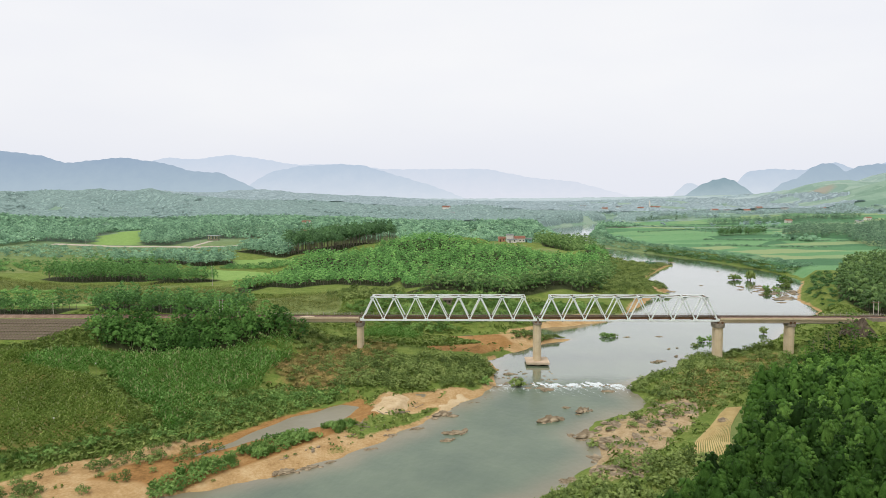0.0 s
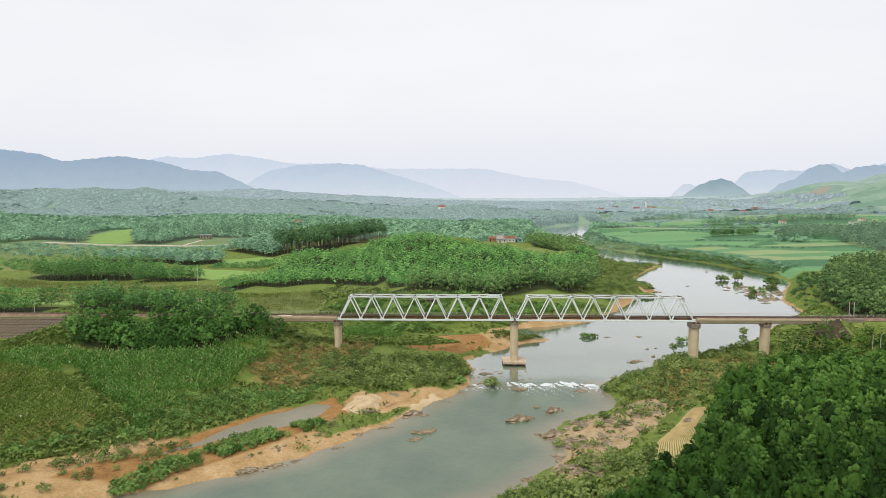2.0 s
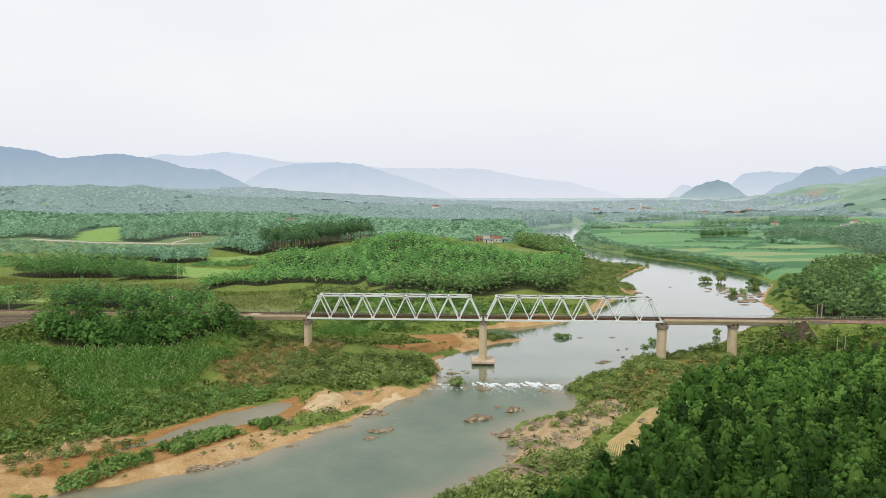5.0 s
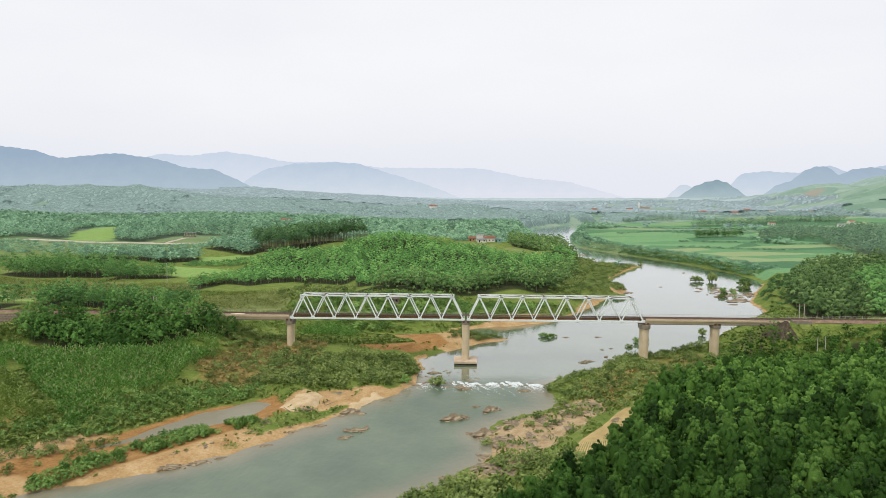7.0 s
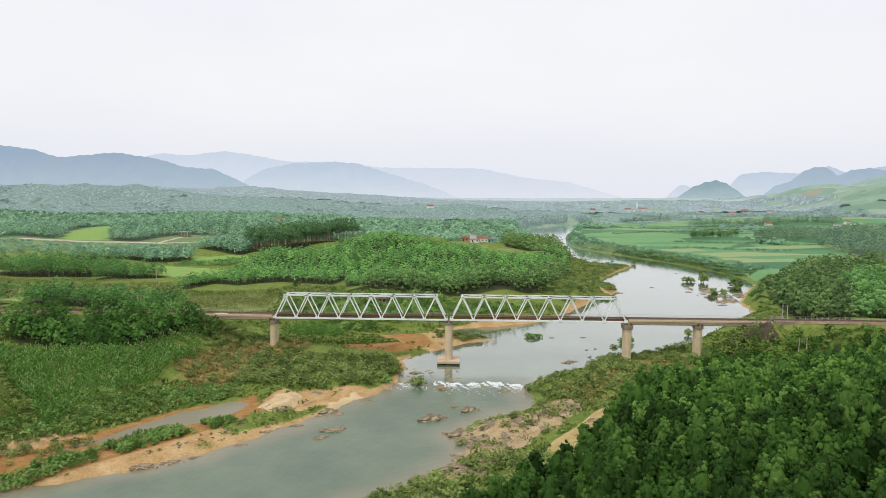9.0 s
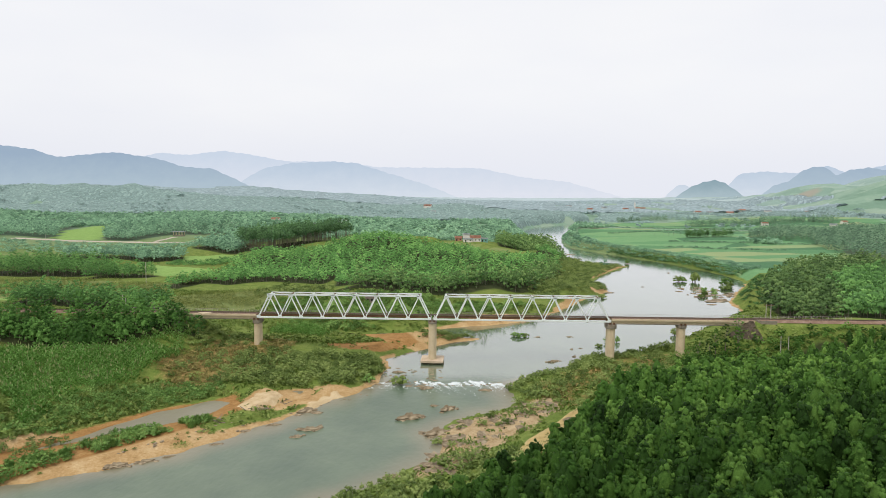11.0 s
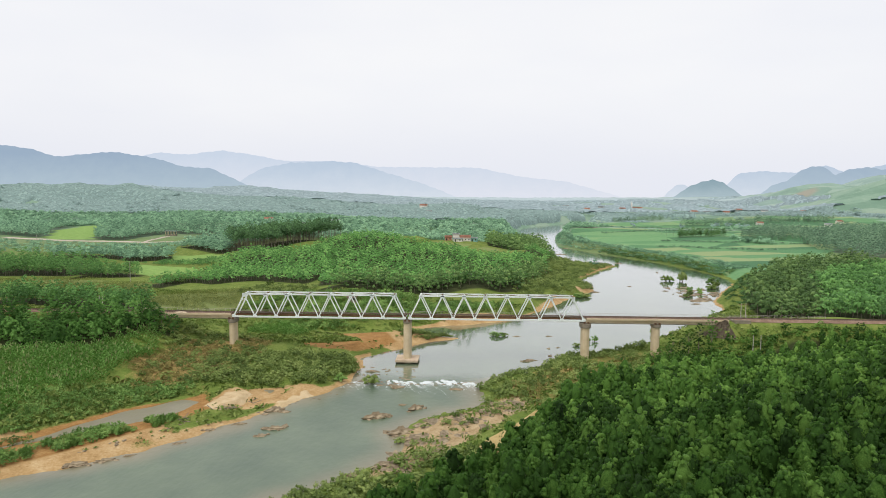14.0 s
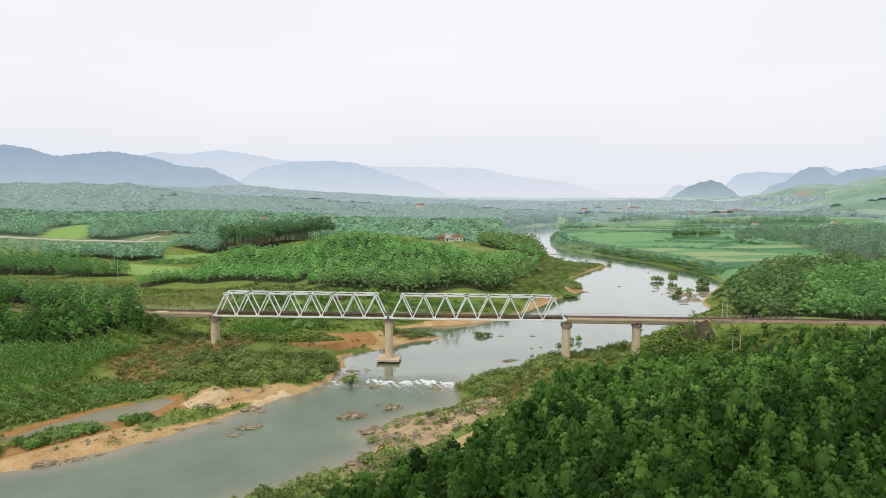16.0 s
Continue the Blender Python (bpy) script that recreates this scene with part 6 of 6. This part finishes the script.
def slope_paving():
    """Concrete slabs laid on the embankment's side."""
    t = thing("slope_paving", (-198.5, -3.9, 16.3), "grid of mossy concrete slabs on the railway embankment", "slope paving", kind="structure")
    bm = box(bmesh.new(), (0, 0, 0), (0.99, 1.18, 0.2), None, 0.03)
    first = part("slab", bm, M_SLAB, t)
    tilt = math.degrees(math.atan(1 / 1.55))
    first.matrix_basis = pose(0, -0.5, 0.02, tilt)
    for i in range(32):
        for j in range(8):
            if i or j:
                d = 0.6 + j * 1.36
                if i > 24 and j > (32 - i):
                    continue
                share(first, t, pose(i * 1.14, -d * math.cos(radians(tilt)), 0.34 - d * math.sin(radians(tilt)) + random.uniform(-0.03, 0.03), tilt + random.uniform(-1, 1), random.uniform(-1, 1)))
    return t


slope_paving()


def cone_paving():
    """Stone-pitched cone round the end of the right embankment."""
    bm = bmesh.new()
    apex = Vector((113.0, -2.2, 16.9))
    rings = []
    for j in range(9):
        f = j / 8
        ring = []
        for i in range(17):
            a = radians(178 + 98 * i / 16)
            r = 0.8 + 7.4 * f
            ring.append(bm.verts.new((apex.x + r * math.cos(a), apex.y + r * math.sin(a), apex.z - 5.4 * f + 0.12 * math.sin(i * 2.1 + j) + 0.35)))
        rings.append(ring)
    for a, b in zip(rings, rings[1:]):
        for i in range(16):
            bm.faces.new((a[i], b[i], b[i + 1], a[i + 1]))
    bmesh.ops.solidify(bm, geom=bm.faces[:], thickness=0.4)
    ob = part("slope_cone", bm, M_SLAB)
    return tagged(ob, "dark stone-pitched slope at the bridge end", "slope paving", kind="structure")


cone_paving()


def ploughed_plot():
    t = thing("ploughed_plot", (0, 0, 0), "straw-yellow plot of ridged soil beside the wood", "field plot")
    left = [(21, -101), (26, -88), (33.5, -77), (42, -65)]
    right = [(32.5, -98), (33.5, -89), (38, -78), (46, -65)]
    u = np.linspace(0, 1, 26)

    def along(line):
        q = np.array(line, float)
        return np.stack([np.interp(u * 3, range(4), q[:, k]) for k in (0, 1)], 1)

    a, b = along(left), along(right)
    for k in range(17):
        c = a + (b - a) * (k + 0.5) / 17
        w = np.linalg.norm(b - a, axis=1)[:, None] / 17 * 0.40
        across = (b - a) / np.linalg.norm(b - a, axis=1)[:, None]
        z = land(c)[:, None]
        wob = np.array([random.uniform(-0.05, 0.05) for _ in u])[:, None]
        rows = [np.concatenate([c + across * w * s, z + h + wob * (h > 0.1)], 1) for s, h in ((-1, -0.1), (-0.45, 0.24), (0.45, 0.26), (1, -0.1))]
        me = mesh_of("ridge", np.concatenate(rows), grid_faces(26, 4), M_STRAW)
        new("ridge", me).parent = t
    return t


ploughed_plot()
rock(38, -74, 2.0, 1.2, 0.7, 20, None, "boulders on the bank")


def gabled(t, x, y, w, d, h, rise, wall, roof, turn=0.0):
    """A house body under a two-sided roof, as parts of t."""
    m = pose(x, y, 0, 0, 0, turn)
    body = part("wall", box(bmesh.new(), (0, 0, h / 2 - 0.4), (w, d, h + 0.8), None, 0.03), wall, t)
    body.matrix_basis = m
    bm = bmesh.new()
    e = 0.5
    v = [bm.verts.new(q) for q in ((-w / 2 - e, -d / 2 - e, h - 0.2), (w / 2 + e, -d / 2 - e, h - 0.2), (w / 2 + e, 0, h + rise), (-w / 2 - e, 0, h + rise), (w / 2 + e, d / 2 + e, h - 0.2), (-w / 2 - e, d / 2 + e, h - 0.2))]
    bm.faces.new((v[0], v[1], v[2], v[3]))
    bm.faces.new((v[3], v[2], v[4], v[5]))
    bmesh.ops.solidify(bm, geom=bm.faces[:], thickness=0.15)
    r = part("roof", bm, roof, t)
    r.matrix_basis = m
    for s in (-1, 1):
        g = bmesh.new()
        q = [g.verts.new((s * w / 2, -d / 2, h - 0.01)), g.verts.new((s * w / 2, d / 2, h - 0.01)), g.verts.new((s * w / 2, 0, h + rise - 0.15))]
        g.faces.new(q)
        part("gable", g, wall, t).matrix_basis = m
    n = max(2, int(w / 3))
    for k in range(n):
        part("window" if k else "door", box(bmesh.new(), (-w / 2 + (k + 0.5) * w / n, -d / 2 - 0.02, 1.0 if not k else 1.5), (1.0, 0.12, 2.0 if not k else 1.1), None, 0.02), M_DARK, t).matrix_basis = m


def house(x, y, w, d, h, rise, wall, roof, label, turn=0.0, group=""):
    t = thing("house", on(x, y), label, "house", group, turn=turn)
    gabled(t, 0, 0, w, d, h, rise, wall, roof)
    return t


house(12, 346, 6, 6, 6.0, 0.8, M_WALL, M_ROOF_G, "tall narrow whitewashed farmhouse on the hill")
house(20, 342, 9, 6, 3.4, 2.0, M_WALL, M_ROOF_R, "whitewashed farmhouse with a red clay roof on the hill", 8)
house(13.5, 338, 8, 4, 2.4, 0.9, M_WALL, M_ROOF_G, "low farm shed with a grey sheet roof")
house(28, 343, 6, 5, 3.0, 0.8, M_WALL_G, M_ROOF_G, "green painted outhouse with a sheet roof", -5)
house(5, 350, 6, 5, 3.0, 1.4, M_ROOF_R, M_ROOF_R, "brick shed with a red roof")
house(-35, 83, 4, 3, 2.4, 0.7, M_WOODEN, M_WOODEN, "small wooden shed under trees behind the bridge")
for i, (x, y, roof) in enumerate(((-215, 520, M_ROOF_R), (-180, 560, M_ROOF_G), (-235, 600, M_ROOF_R), (-150, 610, M_ROOF_G), (-60, 1180, M_ROOF_G), (-75, 1230, M_ROOF_R), (620, 1500, M_ROOF_R), (660, 1520, M_ROOF_G), (700, 1490, M_ROOF_R), (760, 1560, M_ROOF_R), (820, 1540, M_ROOF_G), (900, 1500, M_ROOF_R), (560, 980, M_ROOF_R), (640, 900, M_ROOF_G), (720, 1010, M_ROOF_R), (480, 1700, M_ROOF_R), (430, 1760, M_ROOF_G), (380, 1720, M_ROOF_R), (540, 1740, M_ROOF_R), (330, 1800, M_ROOF_G))):
    big = 1.5 if y > 1200 else 1.0
    house(x, y, 11 * big, 8 * big, 4.5 * big, 2.2 * big, M_WALL, roof, "distant whitewashed village house with a %s roof among trees" % ("red" if roof is M_ROOF_R else "grey sheet"), 25 * i % 40 - 20, "village houses")


def church():
    t = thing("church", on(518, 1735), "distant pale church with a slim tower above the plain", "church")
    gabled(t, 8, 0, 15, 8, 6, 3, M_WALL, M_ROOF_R)
    part("tower", box(bmesh.new(), (-2, 0, 9), (4, 4, 20), None, 0.1), M_WALL, t)
    part("spire", rod(bmesh.new(), (-2, 0, 19), (-2, 0, 26), 2.4, 0.1, 8), M_WALL, t)
    return t


church()


def field_hut():
    t = thing("open_pavilion", on(-311.5, 486), "open-sided pavilion with a flat grey roof on posts", "pavilion")
    part("roof", box(bmesh.new(), (0, 0, 5.2), (13.5, 8, 0.5), None, 0.1), M_ROOF_G, t)
    part("floor_slab", box(bmesh.new(), (0, 0, 0.5), (11.5, 6.4, 1.6), None, 0.05), M_CONC_D, t)
    for x in (-5, -1.7, 1.7, 5):
        for y in (-2.8, 2.8):
            part("post", box(bmesh.new(), (x, y, 3.1), (0.4, 0.4, 3.8)), M_CONC, t)
    return t


field_hut()


def lane(name, points, width, label):
    """A lane laid over the land."""
    q = np.array(points, float)
    u = np.linspace(0, len(q) - 1, 60)
    c = np.stack([np.interp(u, range(len(q)), q[:, k]) for k in (0, 1)], 1)
    d = np.gradient(c, axis=0)
    n = np.stack([-d[:, 1], d[:, 0]], 1) / np.linalg.norm(d, axis=1)[:, None]
    rows = []
    for s, lift in ((-0.5, -0.3), (-0.47, 0.35), (0.47, 0.35), (0.5, -0.3)):
        p = c + n * width * s
        rows.append(np.column_stack([p, land(p) + lift]))
    return tagged(new(name, mesh_of(name, np.concatenate(rows), grid_faces(60, 4), M_ROAD)), label, "road", kind="structure")


lane("road", [(-430, 384), (-380, 388), (-320, 398), (-262, 400), (-225, 400)], 9.0, "pale dirt road across the fields")
lane("path", [(-300, 402), (-306, 440), (-309, 474)], 4.0, "pale track up to the pavilion")


def field_flag(x, y):
    t = thing("white_marker", on(x, y), "white sack on a stick standing in the maize", "field marker", "field markers")
    part("stick", rod(bmesh.new(), (0, 0, -0.3), (0.1, 0, 3.3), 0.04, 0.03, 6), M_WOODEN, t)
    bm = bmesh.new()
    bmesh.ops.create_icosphere(bm, subdivisions=2, radius=0.24)
    for v in bm.verts:
        v.co = Vector((v.co.x * 0.9, v.co.y * 0.6, v.co.z * 1.25 + 3.1)) + noise.noise_vector(v.co * 3) * 0.1
    part("sack", bm, M_WALL, t)
    return t


field_flag(-122.2, -86.5)
field_flag(-137.5, -43)


def driftwood(x, y, pieces, label, seed):
    g = random.Random(seed)
    t = thing("driftwood", on(x, y), label, "driftwood", "driftwood")
    for i in range(pieces):
        a = g.uniform(0, 3.1)
        p = Vector((g.uniform(-2.5, 2.5), g.uniform(-1.5, 1.5), 0.15))
        rod(bm := bmesh.new(), p, p + Vector((math.cos(a) * 3.0, math.sin(a) * 2.0, g.uniform(0.0, 1.0))), 0.13, 0.07, 6)
        part("branch", bm, M_WOODEN, t)
    return t


driftwood(-45, -62, 6, "grey driftwood poles stuck in the wet sand", 1)
driftwood(-52, -70, 5, "grey branches on the muddy flat", 2)
driftwood(-40, -52, 4, "dark branches across a small pool", 3)
driftwood(37, -99, 5, "cut brown logs at the edge of the wood", 4)


def gravel_spill():
    bm = bmesh.new()
    bmesh.ops.create_icosphere(bm, subdivisions=3, radius=1.0)
    for v in bm.verts:
        v.co = Vector((v.co.x * 2.6, v.co.y * 0.8, max(v.co.z, 0) * 0.32)) * (1 + 0.2 * noise.noise(v.co * 2))
    ob = part("gravel_heap", bm, M_FOOT)
    ob.matrix_basis = pose(-83, -1.6, 17.18)
    return tagged(ob, "small heap of pale gravel beside the track", "gravel heap")


gravel_spill()
